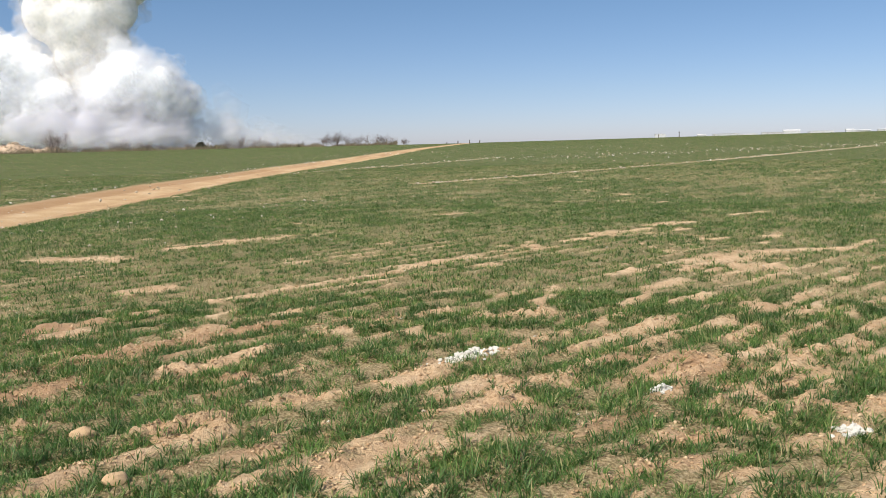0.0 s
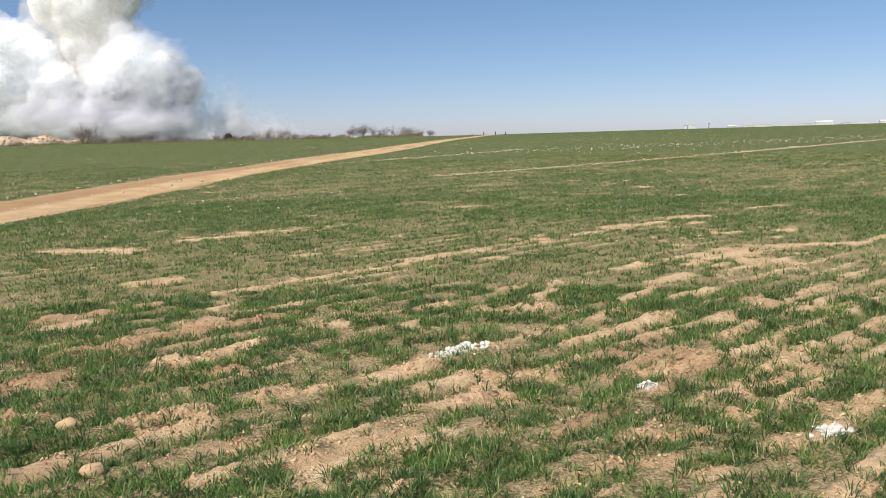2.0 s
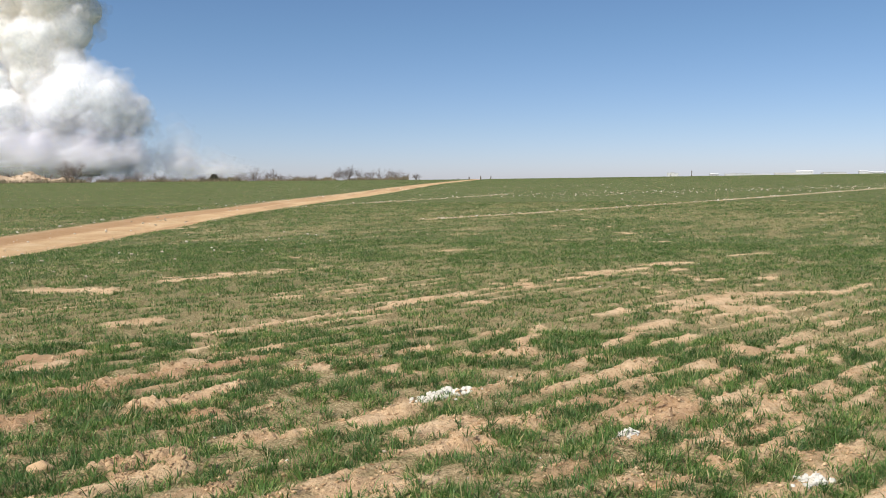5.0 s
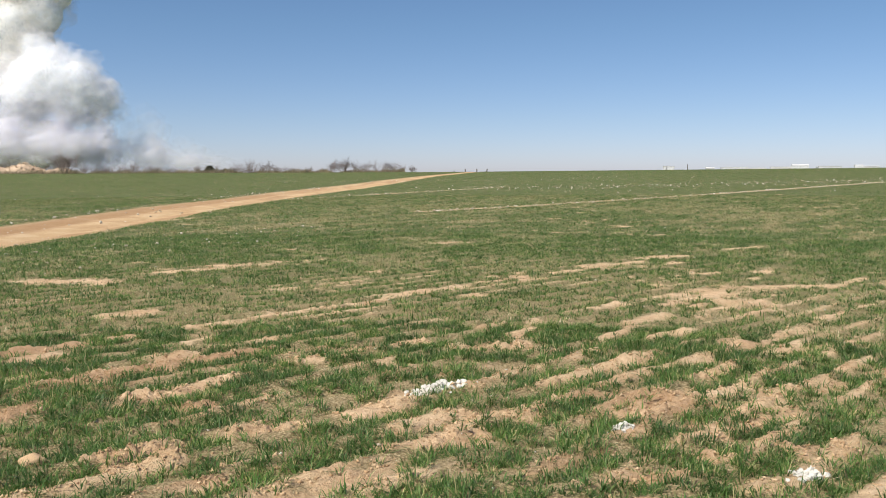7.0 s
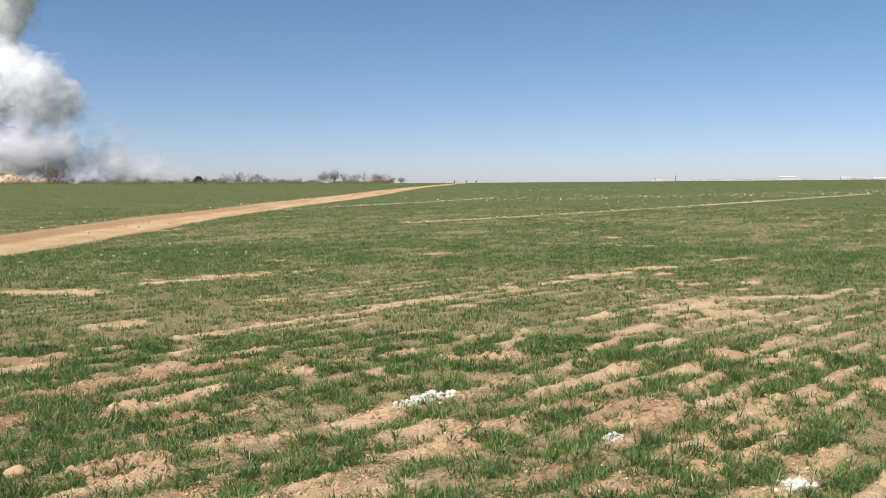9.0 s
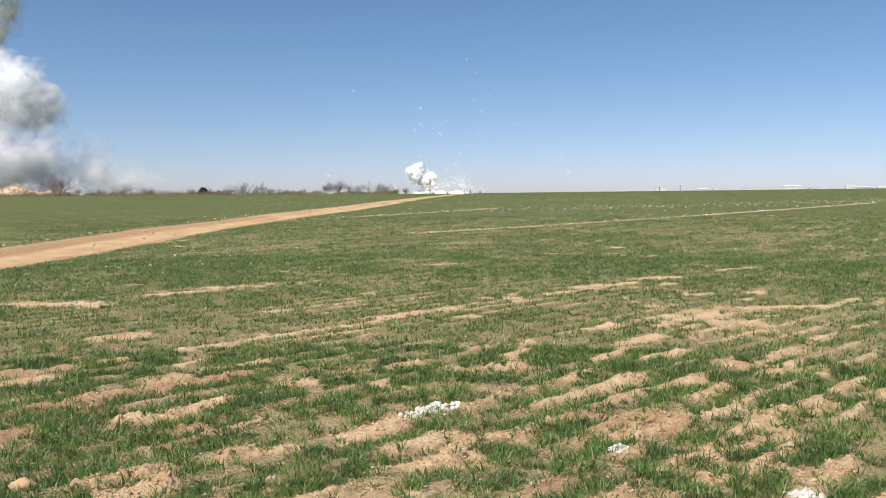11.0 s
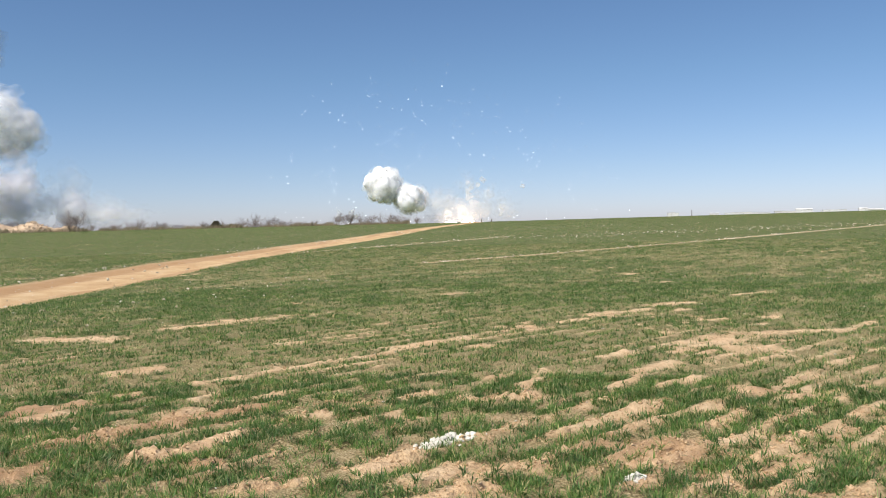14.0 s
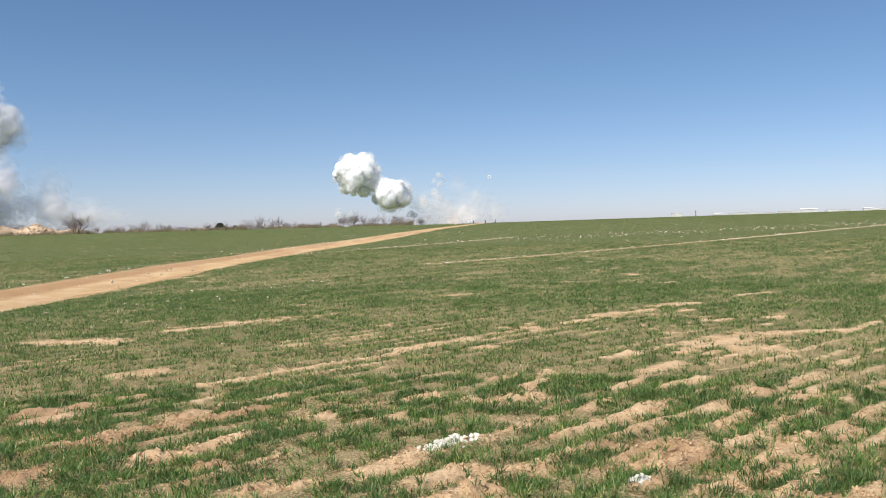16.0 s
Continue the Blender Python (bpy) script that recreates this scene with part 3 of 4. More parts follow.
def build_field():
    build_ground()
    wheat = "short green winter wheat tufts in drill rows"
    straw = "straw-coloured withered leaves lying between the wheat tufts"
    x, y = sown(2.9, 9, 900)
    blades("wheat_near", x, y, 13, 0.09, 0.0058, 0.03, (0.66, 0.34), GRASS, wheat)
    x, y = sown(2.9, 9, 420, dry=True, soft=0.4)
    blades("straw_near", x, y, 6, 0.05, 0.0036, 0.05, (1.1, 0.25), STRAW, straw, False)
    x, y = sown(9, 22, 380)
    blades("wheat_middle", x, y, 11, 0.085, 0.0105, 0.036, (0.68, 0.34), GRASS, wheat, False)
    x, y = sown(9, 22, 230, dry=True)
    blades("straw_middle", x, y, 6, 0.075, 0.0075, 0.05, (0.8, 0.3), STRAW, straw, False)
    x, y = sown(22, 48, 110, rows=0.4)
    blades("wheat_upper", x, y, 7, 0.085, 0.017, 0.06, (0.68, 0.32), GRASS, wheat, False)
    x, y = sown(22, 48, 48, dry=True)
    blades("straw_upper", x, y, 6, 0.09, 0.016, 0.07, (0.7, 0.3), STRAW, straw, False)
    x, y = sown(48, 168, 6, rows=0.2)
    blades("wheat_far", x, y, 6, 0.085, 0.045, 0.12, (0.7, 0.3), GRASS, "green winter wheat towards the crest of the field", False)
    x, y = sown(48, 150, 1.6, dry=True)
    blades("straw_far", x, y, 6, 0.09, 0.032, 0.15, (0.8, 0.3), STRAW, straw, False)
    # the same wheat behind and beside the standpoint
    x, y = sown(0.25, ROUND, 150, 180.0)
    ok = (np.abs(np.degrees(np.arctan2(x, y))) > 36) | (np.hypot(x, y) < 2.9)
    blades("wheat_beside", x[ok], y[ok], 9, 0.09, 0.02, 0.05, (0.65, 0.32), GRASS, wheat, False)
    # clods on the open soil
    for count, r0, r1, low, high in ((125000, 2.8, 8, 0.003, 0.013), (45000, 8, 20, 0.004, 0.016)):
        x, y = wedge(count, r0, r1)
        ok = (bare(x, y) > 0.15) & (fbm(x * 3.4, y * 3.4, 3, 65) + 0.35 * rng.random(count) > 0.58)
        x, y = x[ok], y[ok]
        pebbles("soil_clods", x, y, low + high * rng.random(len(x)) ** 5, CLOD, "crumbly tan clods on the open soil", sink=0.38, flat=0.8, crumbs=True)
    x, y = wedge(900, 3.2, 24)
    pebbles("field_pebbles", x, y, 0.006 + 0.012 * rng.random(len(x)) ** 2, PEBBLE, "pale pebbles among the wheat")
    # stone lines and stony ground further up
    sets = [strip(70, (-11.5, 17), (-10.3, 45), 0.9), strip(800, (-1, 32), (33, 64.5), 0.24), strip(260, (-8, 43), (4, 63), 0.3), strip(120, (-13.3, 18), (-12.8, 40), 0.25), strip(200, (-12.6, 40), (-8.2, 72), 0.4),
            strip(110, (-22, 32), (-14, 50), 4.0)]
    x, y = (np.concatenate(c) for c in zip(*sets))
    pebbles("field_stones", x, y, 0.015 + 0.045 * rng.random(len(x)) ** 3, PEBBLE, "pale stones lying in lines across the field", flat=0.8)
    sets = [strip(900, (2, 60), (52, 74), 3.2), strip(260, (-14, 80), (20, 92), 4.0), strip(130, (-9, 13), (-4, 24), 1.7)]
    x, y = (np.concatenate(c) for c in zip(*sets))
    pebbles("stony_ground", x, y, (0.02 + 0.045 * rng.random(len(x)) ** 2) * np.clip(y / 50, 0.6, 1), PEBBLE, "pale stones strewn over the upper field", flat=0.9)
    x, y = wedge(170, 14, 110)
    pebbles("loose_stones", x, y, 0.02 + 0.035 * rng.random(len(x)) ** 2, CHALK, "scattered white stones in the wheat")


def lump(seed, rough=0.25, sub=2):
    bm = bmesh.new()
    bmesh.ops.create_icosphere(bm, subdivisions=sub, radius=1)
    off = Vector((seed * 3.7, seed * 1.9, seed * 5.3))
    for v in bm.verts:
        v.co *= 1 + rough * noise.fractal(v.co * 1.3 + off, 0.8, 2.0, 3)
    return bm


def chalk_heap(x, y, length, width, tall, count, seed):
    """A powdery white spill lying along the row: a low ragged mound with crumbs and lumps on it."""
    rnd = random.Random(seed)
    heap = tagged(new("chalk_heap"), "spill of crumbled white chalky lumps on bare soil", "rubble", "white spills")
    heap.location = (x, y, height(x, y))

    def turned(a, b):
        return a * math.sin(ROW + 0.25) + b * math.cos(ROW + 0.25), a * math.cos(ROW + 0.25) - b * math.sin(ROW + 0.25)

    def mound(a, b):
        d = (a / length) ** 2 + (b / width) ** 2
        return tall * (max(0, 1 - d * 2.2) * (0.6 + 0.8 * noise.fractal(Vector((a * 16, b * 22, seed * 3.7)), 0.7, 2, 4)) + 0.15) - tall * 0.75 * min(1.6, d * 2.4)

    bm = bmesh.new()
    bmesh.ops.create_grid(bm, x_segments=56, y_segments=32, size=0.5)
    for v in bm.verts:
        a, b = v.co.x * 2 * length, v.co.y * 2 * width
        dx, dy = turned(a, b)
        v.co = Vector((dx, dy, mound(a, b)))
    lift = relief(np.array([x + v.co.x for v in bm.verts]), np.array([y + v.co.y for v in bm.verts])) - heap.location.z
    for v, h in zip(bm.verts, lift):
        v.co.z += float(h)
    part("powder", bm, CHALK_DUST, heap, "powdery white mound")
    kinds = []
    for k in range(4):
        me = bpy.data.meshes.new("chunk")
        bm = lump(seed + k, 0.6, 2)
        bm.to_mesh(me)
        bm.free()
        me.materials.append(CHALK)
        kinds.append(me)
    flung = [(rnd.gauss(0, 0.36) * length, rnd.gauss(0, 0.36) * width) for k in range(count)]
    spots = [turned(a, b) for a, b in flung]
    lift = relief(np.array([x + p[0] for p in spots]), np.array([y + p[1] for p in spots])) - heap.location.z
    for k, ((a, b), (dx, dy)) in enumerate(zip(flung, spots)):
        s = 0.003 + 0.017 * rnd.random() ** 3
        ob = mesh_part("chunk", kinds[k % 4], CHALK, heap)
        ob.location = (dx, dy, float(lift[k]) + max(0, mound(a, b)) + s * 0.2)
        ob.rotation_euler = (rnd.gauss(0, 0.4), rnd.gauss(0, 0.4), rnd.random() * 6)
        ob.scale = (s * 1.2, s * 1.05, s * 0.9)
    return heap


def field_rock(x, y, s, seed):
    me = bpy.data.meshes.new("field_rock")
    bm = lump(seed, 0.22, 3)
    bm.to_mesh(me)
    bm.free()
    me.materials.append(CLOD)
    ob = tagged(new("field_rock", smooth(me)), "rounded tan stone half sunk in the soil", "stone", "loose rocks")
    ob.location, ob.scale = (x, y, height(x, y) + s * 0.25), (s, s * 0.8, s * 0.65)


# ---- hedge, rubble and posts along the crest ----
def grow(paths, start, way, length, radius, depth, rnd, up):
    """One branch and its forks, as a list of (points, radii, depth)."""
    pts, rad, p, d = [start.copy()], [radius], start.copy(), way.normalized()
    steps = 4
    for k in range(steps):
        d = (d + Vector((rnd.gauss(0, 0.2), rnd.gauss(0, 0.2), rnd.gauss(0, 0.14) + up))).normalized()
        p = p + d * (length / steps)
        pts.append(p.copy())
        rad.append(radius * (1 - 0.6 * (k + 1) / steps))
        if depth > 0 and k >= 1:
            for _ in range(3 if depth > 1 else 2):
                side = Vector((rnd.gauss(0, 1), rnd.gauss(0, 1), rnd.gauss(0.25, 0.5))).normalized()
                grow(paths, p, d * 0.7 + side * 0.8, length * rnd.uniform(0.45, 0.75), radius * 0.5, depth - 1, rnd, up)
    paths.append((pts, rad, depth))


def tubes(paths, sides=3):
    bm = bmesh.new()
    for pts, rad, _ in paths:
        rings = []
        for k, (p, r) in enumerate(zip(pts, rad)):
            d = (pts[min(k + 1, len(pts) - 1)] - pts[max(k - 1, 0)]).normalized()
            a = d.orthogonal().normalized()
            b = d.cross(a)
            rings.append([bm.verts.new(p + (a * math.cos(q) + b * math.sin(q)) * r) for q in (2 * math.pi * i / sides for i in range(sides))])
        for low, high in zip(rings, rings[1:]):
            for i in range(sides):
                bm.faces.new((low[i], low[(i + 1) % sides], high[(i + 1) % sides], high[i]))
    return bm


def bare_tree(seed, tall, stems, spread, label):
    """A leafless bush or small tree: stems, limbs and a haze of fine twigs."""
    rnd = random.Random(seed)
    tree = tagged(new("bare_tree"), label, "tree", "bare trees along the crest")
    paths = []
    for k in range(stems):
        a = 2 * math.pi * k / stems + rnd.random()
        lean = spread * rnd.uniform(0.15, 1.35)
        way = Vector((math.cos(a) * lean, math.sin(a) * lean, 1))
        grow(paths, Vector((math.cos(a) * 0.12, math.sin(a) * 0.12, -0.15)), way, tall * rnd.uniform(0.6, 0.8), tall * 0.02, 2, rnd, 0.05)
    for p in paths:
        if p[2] == 2:
            part("stem", tubes([p], 6), BARK, tree)
    rest = [(p, [max(q, 0.0035) for q in r], d) for p, r, d in paths if d < 2]
    tagged(part("crown", tubes(rest), TWIG, tree, "haze of fine leafless twigs"), kind="stuff")
    return tree


def juniper(x, y, s):
    rnd = random.Random(5)
    bush = tagged(new("juniper_bush"), "low dark evergreen bush in the bare hedge", "bush")
    bush.location = (x, y, float(lie(np.array([x]), np.array([y]))[0]))
    bm = bmesh.new()
    for k in range(900):
        a, h = rnd.random() * 6.283, rnd.random() ** 0.7
        r = (1 - h * 0.75) * rnd.uniform(0.5, 1.0) * 1.6 * (1 + 0.3 * math.sin(a * 3))
        c = Vector((math.cos(a) * r, math.sin(a) * r * 0.8, h * 1.5 + 0.05)) * s
        d = Vector((rnd.gauss(0, 1), rnd.gauss(0, 1), rnd.gauss(0.6, 0.6))).normalized() * 0.3 * s
        q = d.orthogonal().normalized() * 0.1 * s
        bm.faces.new([bm.verts.new(c - q), bm.verts.new(c + q), bm.verts.new(c + d)])
    part("foliage", bm, EVERGREEN, bush)
    paths = []
    grow(paths, Vector((0, 0, -0.1)), Vector((0.1, 0, 1)), 1.2 * s, 0.07 * s, 1, rnd, 0.1)
    part("trunk", tubes(paths, 5), BARK, bush)


def at_az(az, r):
    x, y = r * math.sin(radians(az)), r * math.cos(radians(az))
    return x, y, float(lie(np.array([x]), np.array([y]))[0])


def build_hedge():
    rnd = random.Random(3)
    kinds = [bare_tree(11 + k, 1.0, (7, 5, 4, 5, 4)[k], 0.5 + 0.12 * k, "leafless grey-brown bush in the hedge on the crest") for k in range(5)]
    spots = [(-24.75, 180, 5.0, 0)]
    spots += [(-28.3, 186, 3.2, 1), (-27.1, 190, 2.6, 2), (-20.9, 190, 3.0, 3), (-19.6, 188, 2.2, 1), (-15.9, 190, 2.2, 2), (-13.6, 192, 3.6, 3), (-12.4, 190, 3.0, 4)]
    spots += [(-8.05, 172, 3.0, 1), (-7.35, 172, 3.8, 0), (-6.5, 174, 3.2, 3), (-5.8, 174, 2.8, 4), (-4.9, 175, 3.2, 2), (-4.2, 174, 3.0, 1), (-3.5, 176, 2.4, 3), (-2.7, 178, 1.9, 0)]
    az = -29.5
    while az < -8.4:
        spots.append((az + rnd.uniform(-0.15, 0.15), rnd.uniform(182, 200), rnd.uniform(1.1, 2.3) * (0.75 if -11.5 < az < -8.6 else 1), rnd.randrange(5)))
        az += rnd.uniform(0.32, 0.62)
    for k, (az, r, tall, kind) in enumerate(spots):
        tall *= 0.8 if az > -9 else 0.92
        x, y, z = at_az(az, r)
        m = pose(x, y, z, 0, 0, rnd.uniform(0, 360)) @ Matrix.Diagonal((tall, tall, tall * 0.85, 1))
        if k < 5:
            kinds[k].matrix_basis = m
            if k == 0:
                tagged(kinds[0], "large leafless spreading tree beside the rubble bank")
        else:
            copy_thing(kinds[kind], Matrix.Translation((x, y, z)) @ pose(0, 0, 0, 0, 0, rnd.uniform(0, 360)) @ Matrix.Diagonal(tuple(tall * f / g for f, g in zip((1.0, 1.0, 0.85), kinds[kind].scale)) + (1,)))
    x, y, _ = at_az(-16.1, 181)
    juniper(x, y, 0.95)
    x, y, _ = at_az(-15.1, 184)
    juniper(x, y, 0.6)
    # dry scrub along the foot of the hedge
    n = 9000
    az, r = rng.uniform(-30, -3.2, n), rng.uniform(166, 196, n)
    dens = vnoise(az * 1.4, az * 0, 5) ** 0.6
    x, y = r * np.sin(np.radians(az)), r * np.cos(np.radians(az))
    z = lie(x, y)
    hgt = (0.35 + 0.9 * rng.random(n)) * dens
    turn = rng.uniform(0, 6.283, n)
    w = 0.05 + 0.05 * rng.random(n)
    v = np.stack([np.stack([x - np.cos(turn) * w, y - np.sin(turn) * w, z - 0.1], 1), np.stack([x + np.cos(turn) * w, y + np.sin(turn) * w, z - 0.1], 1),
                  np.stack([x + rng.normal(0, 0.35, n), y + rng.normal(0, 0.35, n), z + hgt], 1)], 1)
    me = array_mesh("dry_scrub", v.reshape(-1, 3), np.arange(n * 3).reshape(n, 3))
    me.materials.append(SCRUB)
    tagged(new("dry_scrub", me), "dry brown weeds along the foot of the hedge", "scrub", kind="stuff")


def build_rubble():
    """A long bank of broken tan stone at the field's edge."""
    rnd = random.Random(9)
    bank = tagged(new("rubble_bank"), "long bank of broken tan quarry stone at the field edge", "rubble")
    x0, y0, z0 = at_az(-27.6, 183)
    bank.matrix_basis = pose(x0, y0, z0, 0, 0, 27.6)
    bm = bmesh.new()
    bmesh.ops.create_grid(bm, x_segments=90, y_segments=20, size=0.5)
    for v in bm.verts:
        a, b = v.co.x * 2, v.co.y * 2
        top = 2.3 * max(0, 1 - abs(a) ** 3) * (0.55 + 0.6 * noise.noise(Vector((a * 3.1, 0.3, 0))) + 0.25)
        v.co = Vector((a * 12.5, b * 3.2, top * max(0, 1 - b * b) + 0.25 * noise.fractal(Vector((a * 14, b * 4, 1)), 1, 2, 4) - 0.25))
    part("bank", bm, RUBBLE, bank)
    kinds = []
    for k in range(4):
        me = bpy.data.meshes.new("boulder")
        b2 = lump(40 + k, 0.5, 1)
        b2.to_mesh(me)
        b2.free()
        me.materials.append(RUBBLE)
        kinds.append(me)
    for k in range(180):
        a, b = rnd.uniform(-0.95, 0.95), rnd.uniform(-0.95, 0.3)
        top = 2.3 * (1 - abs(a) ** 3) * (0.55 + 0.6 * noise.noise(Vector((a * 3.1, 0.3, 0))) + 0.25)
        ob = mesh_part("boulder", kinds[k % 4], RUBBLE, bank)
        s = rnd.uniform(0.08, 0.26)
        ob.location = (a * 12.5, b * 3.2, top * (1 - b * b) - 0.15)
        ob.rotation_euler = (rnd.random() * 6, rnd.random() * 6, rnd.random() * 6)
        ob.scale = (s * 1.4, s, s)


def fence_post(az, r, tall, tilt):
    post = tagged(new("fence_post"), "short weathered wooden post beside the track", "post", "posts at the crest")
    x, y, z = at_az(az, r)
    post.matrix_basis = pose(x, y, z, 0, tilt, 20)
    bm = bmesh.new()
    bmesh.ops.create_cone(bm, cap_ends=True, segments=10, radius1=0.11, radius2=0.09, depth=tall + 0.3)
    bmesh.ops.translate(bm, verts=bm.verts, vec=(0, 0, tall / 2 - 0.15))
    part("shaft", bm, POST_WOOD, post)
    bm = bmesh.new()
    bmesh.ops.create_cone(bm, cap_ends=True, segments=10, radius1=0.12, radius2=0.02, depth=0.09)
    bmesh.ops.translate(bm, verts=bm.verts, vec=(0, 0, tall + 0.045))
    part("cap", bm, POST_WOOD, post)


# ---- the far town ----
def town_building(az, r, wide, above, deep, wall, floors, label, pitched=False):
    """A pale building on the horizon: body, parapet or pitched roof and rows of windows."""
    b = tagged(new("town_building"), label, "building", "town on the horizon")
    x, y, z = at_az(az, r)
    line = 1.58 + r * math.tan(math.radians(min(0.28, 0.02 + 0.0095 * az)))
    tall = line - z + above - 1.0
    b.matrix_basis = pose(x, y, z - 0.5, 0, 0, -az + 8)
    bm = bmesh.new()
    bmesh.ops.create_cube(bm, size=1)
    for v in bm.verts:
        v.co = Vector((v.co.x * wide, v.co.y * deep, (v.co.z + 0.5) * tall))
    bmesh.ops.bevel(bm, geom=bm.edges[:], offset=0.12, segments=1, affect="EDGES")
    part("wall", bm, wall, b)
    bm = bmesh.new()
    if pitched:
        w, d = wide / 2 + 0.4, deep / 2 + 0.4
        pts = [bm.verts.new(p) for p in ((-w, -d, tall + 0.01), (w, -d, tall + 0.01), (w, d, tall + 0.01), (-w, d, tall + 0.01), (-w, 0, tall + above * 0.35), (w, 0, tall + above * 0.35))]
        for f in ((0, 1, 5, 4), (2, 3, 4, 5), (1, 2, 5), (3, 0, 4), (3, 2, 1, 0)):
            bm.faces.new([pts[i] for i in f])
    else:
        bmesh.ops.create_cube(bm, size=1)
        for v in bm.verts:
            v.co = Vector((v.co.x * (wide + 0.5), v.co.y * (deep + 0.5), tall + 0.01 + (v.co.z + 0.5) * 0.5))
    part("roof", bm, ROOFING, b)
    me = bpy.data.meshes.new("window")
    bm = bmesh.new()
    bmesh.ops.create_cube(bm, size=1)
    for v in bm.verts:
        v.co = Vector((v.co.x * min(0.8, wide * 0.05), v.co.y * 0.16, v.co.z * 0.9))
    bm.to_mesh(me)
    bm.free()
    n = max(2, min(9, int(wide / 5)))
    for f in range(floors):
        for k in range(n):
            win = mesh_part("window", me, DARK_GLASS, b)
            win.location = (wide * ((k + 0.5) / n - 0.5), -deep / 2 - 0.02, tall - 2.0 - 3.0 * f)


def build_town():
    rnd = random.Random(21)
    for az, wide, above in ((14.15, 5, 7.5), (14.4, 6, 8.0), (14.62, 7, 7.0)):
        town_building(az, 1500, wide, above, 9, PLASTER, 0, "pale square tower block far off on the horizon")
    town_building(17.0, 1500, 14, 4.2, 10, PLASTER_GREY, 1, "low grey shed far off on the horizon", True)
    az = 18.0
    while az < 29.5:
        wide = rnd.choice((12, 18, 26, 34))
        above = rnd.uniform(3.4, 5.4) + (2.0 if 22.0 < az < 23.4 else 0) - (0.8 if 20.6 < az < 21.8 else 0)
        town_building(az, rnd.uniform(1460, 1560), wide, above, 12, rnd.choice((PLASTER, PLASTER, PLASTER, PLASTER_GREY)), 1 if above < 4 else 2,
                      "long low white building far off on the horizon", rnd.random() < 0.4)
        az += math.degrees(wide / 1500) * rnd.uniform(0.85, 1.3)
    mast = tagged(new("radio_mast"), "thin dark mast far off on the horizon", "mast")
    x, y, z = at_az(15.6, 1500)
    mast.location = (x, y, z)
    bm = bmesh.new()
    bmesh.ops.create_cone(bm, cap_ends=True, segments=6, radius1=0.9, radius2=0.35, depth=15)
    bmesh.ops.translate(bm, verts=bm.verts, vec=(0, 0, 7.5))
    part("pole", bm, POST_WOOD, mast)
    bm = bmesh.new()
    bmesh.ops.create_cube(bm, size=1)
    for v in bm.verts:
        v.co = Vector((v.co.x * 2.4, v.co.y * 0.5, 13.5 + v.co.z * 0.8))
    part("crossarm", bm, POST_WOOD, mast)


# ---- smoke ----
TINTED = {}


def tinted(me, mat):
    key = (me.name, mat.name)
    if key not in TINTED:
        c = me.copy()
        c.materials.clear()
        c.materials.append(mat)
        TINTED[key] = c
    return TINTED[key]


def blob_cloud(name, at, radius, seed, sub=2):
    """Many faint round puffs in one mesh, at those places and radii."""
    bm = bmesh.new()
    bmesh.ops.create_icosphere(bm, subdivisions=sub, radius=1)
    base = np.array([v.co[:] for v in bm.verts])
    faces = np.array([[v.index for v in f.verts] for f in bm.faces])
    bm.free()
    gen = np.random.default_rng(seed)
    n = len(at)
    wob = 1 + 0.18 * np.sin(base[None] @ gen.normal(0, 2.6, (n, 3, 2)) + gen.uniform(0, 6, (n, 1, 2))).sum(2, keepdims=True) * 0.7
    v = base[None] * wob * radius[:, None, None] + at[:, None]
    tris = (faces[None] + (np.arange(n) * len(base))[:, None, None]).reshape(-1, 3)
    return smooth(array_mesh(name, v.reshape(-1, 3), tris))


def haze_meshes():
    gen = np.random.default_rng(17)
    out = []
    for k in range(4):
        at = gen.normal(0, 0.34, (40, 3)).clip(-0.8, 0.8)
        out.append(blob_cloud("haze", at, gen.uniform(0.15, 0.4, 40), k, 1))
    return out


HAZES = haze_meshes()


def haze(parent, at, size, mat, rnd):
    """A soft bank of thin smoke."""
    ob = tagged(mesh_part("haze", tinted(rnd.choice(HAZES), mat), mat, parent, "thin drifting smoke"), kind="stuff")
    ob.matrix_basis = Matrix.Translation(at) @ pose(0, 0, 0, 0, 0, rnd.uniform(-25, 25)) @ Matrix.Diagonal((*size, 1))
    return ob


PX = 500 / 1475.0


def plume_at(px, py):
    """A place in the smoke at the clip's start, on the upright plane 500 m ahead."""
    return Vector((-231.0 + PX * (px - 103), 500.0, 1.6 + PX * (258 - py)))


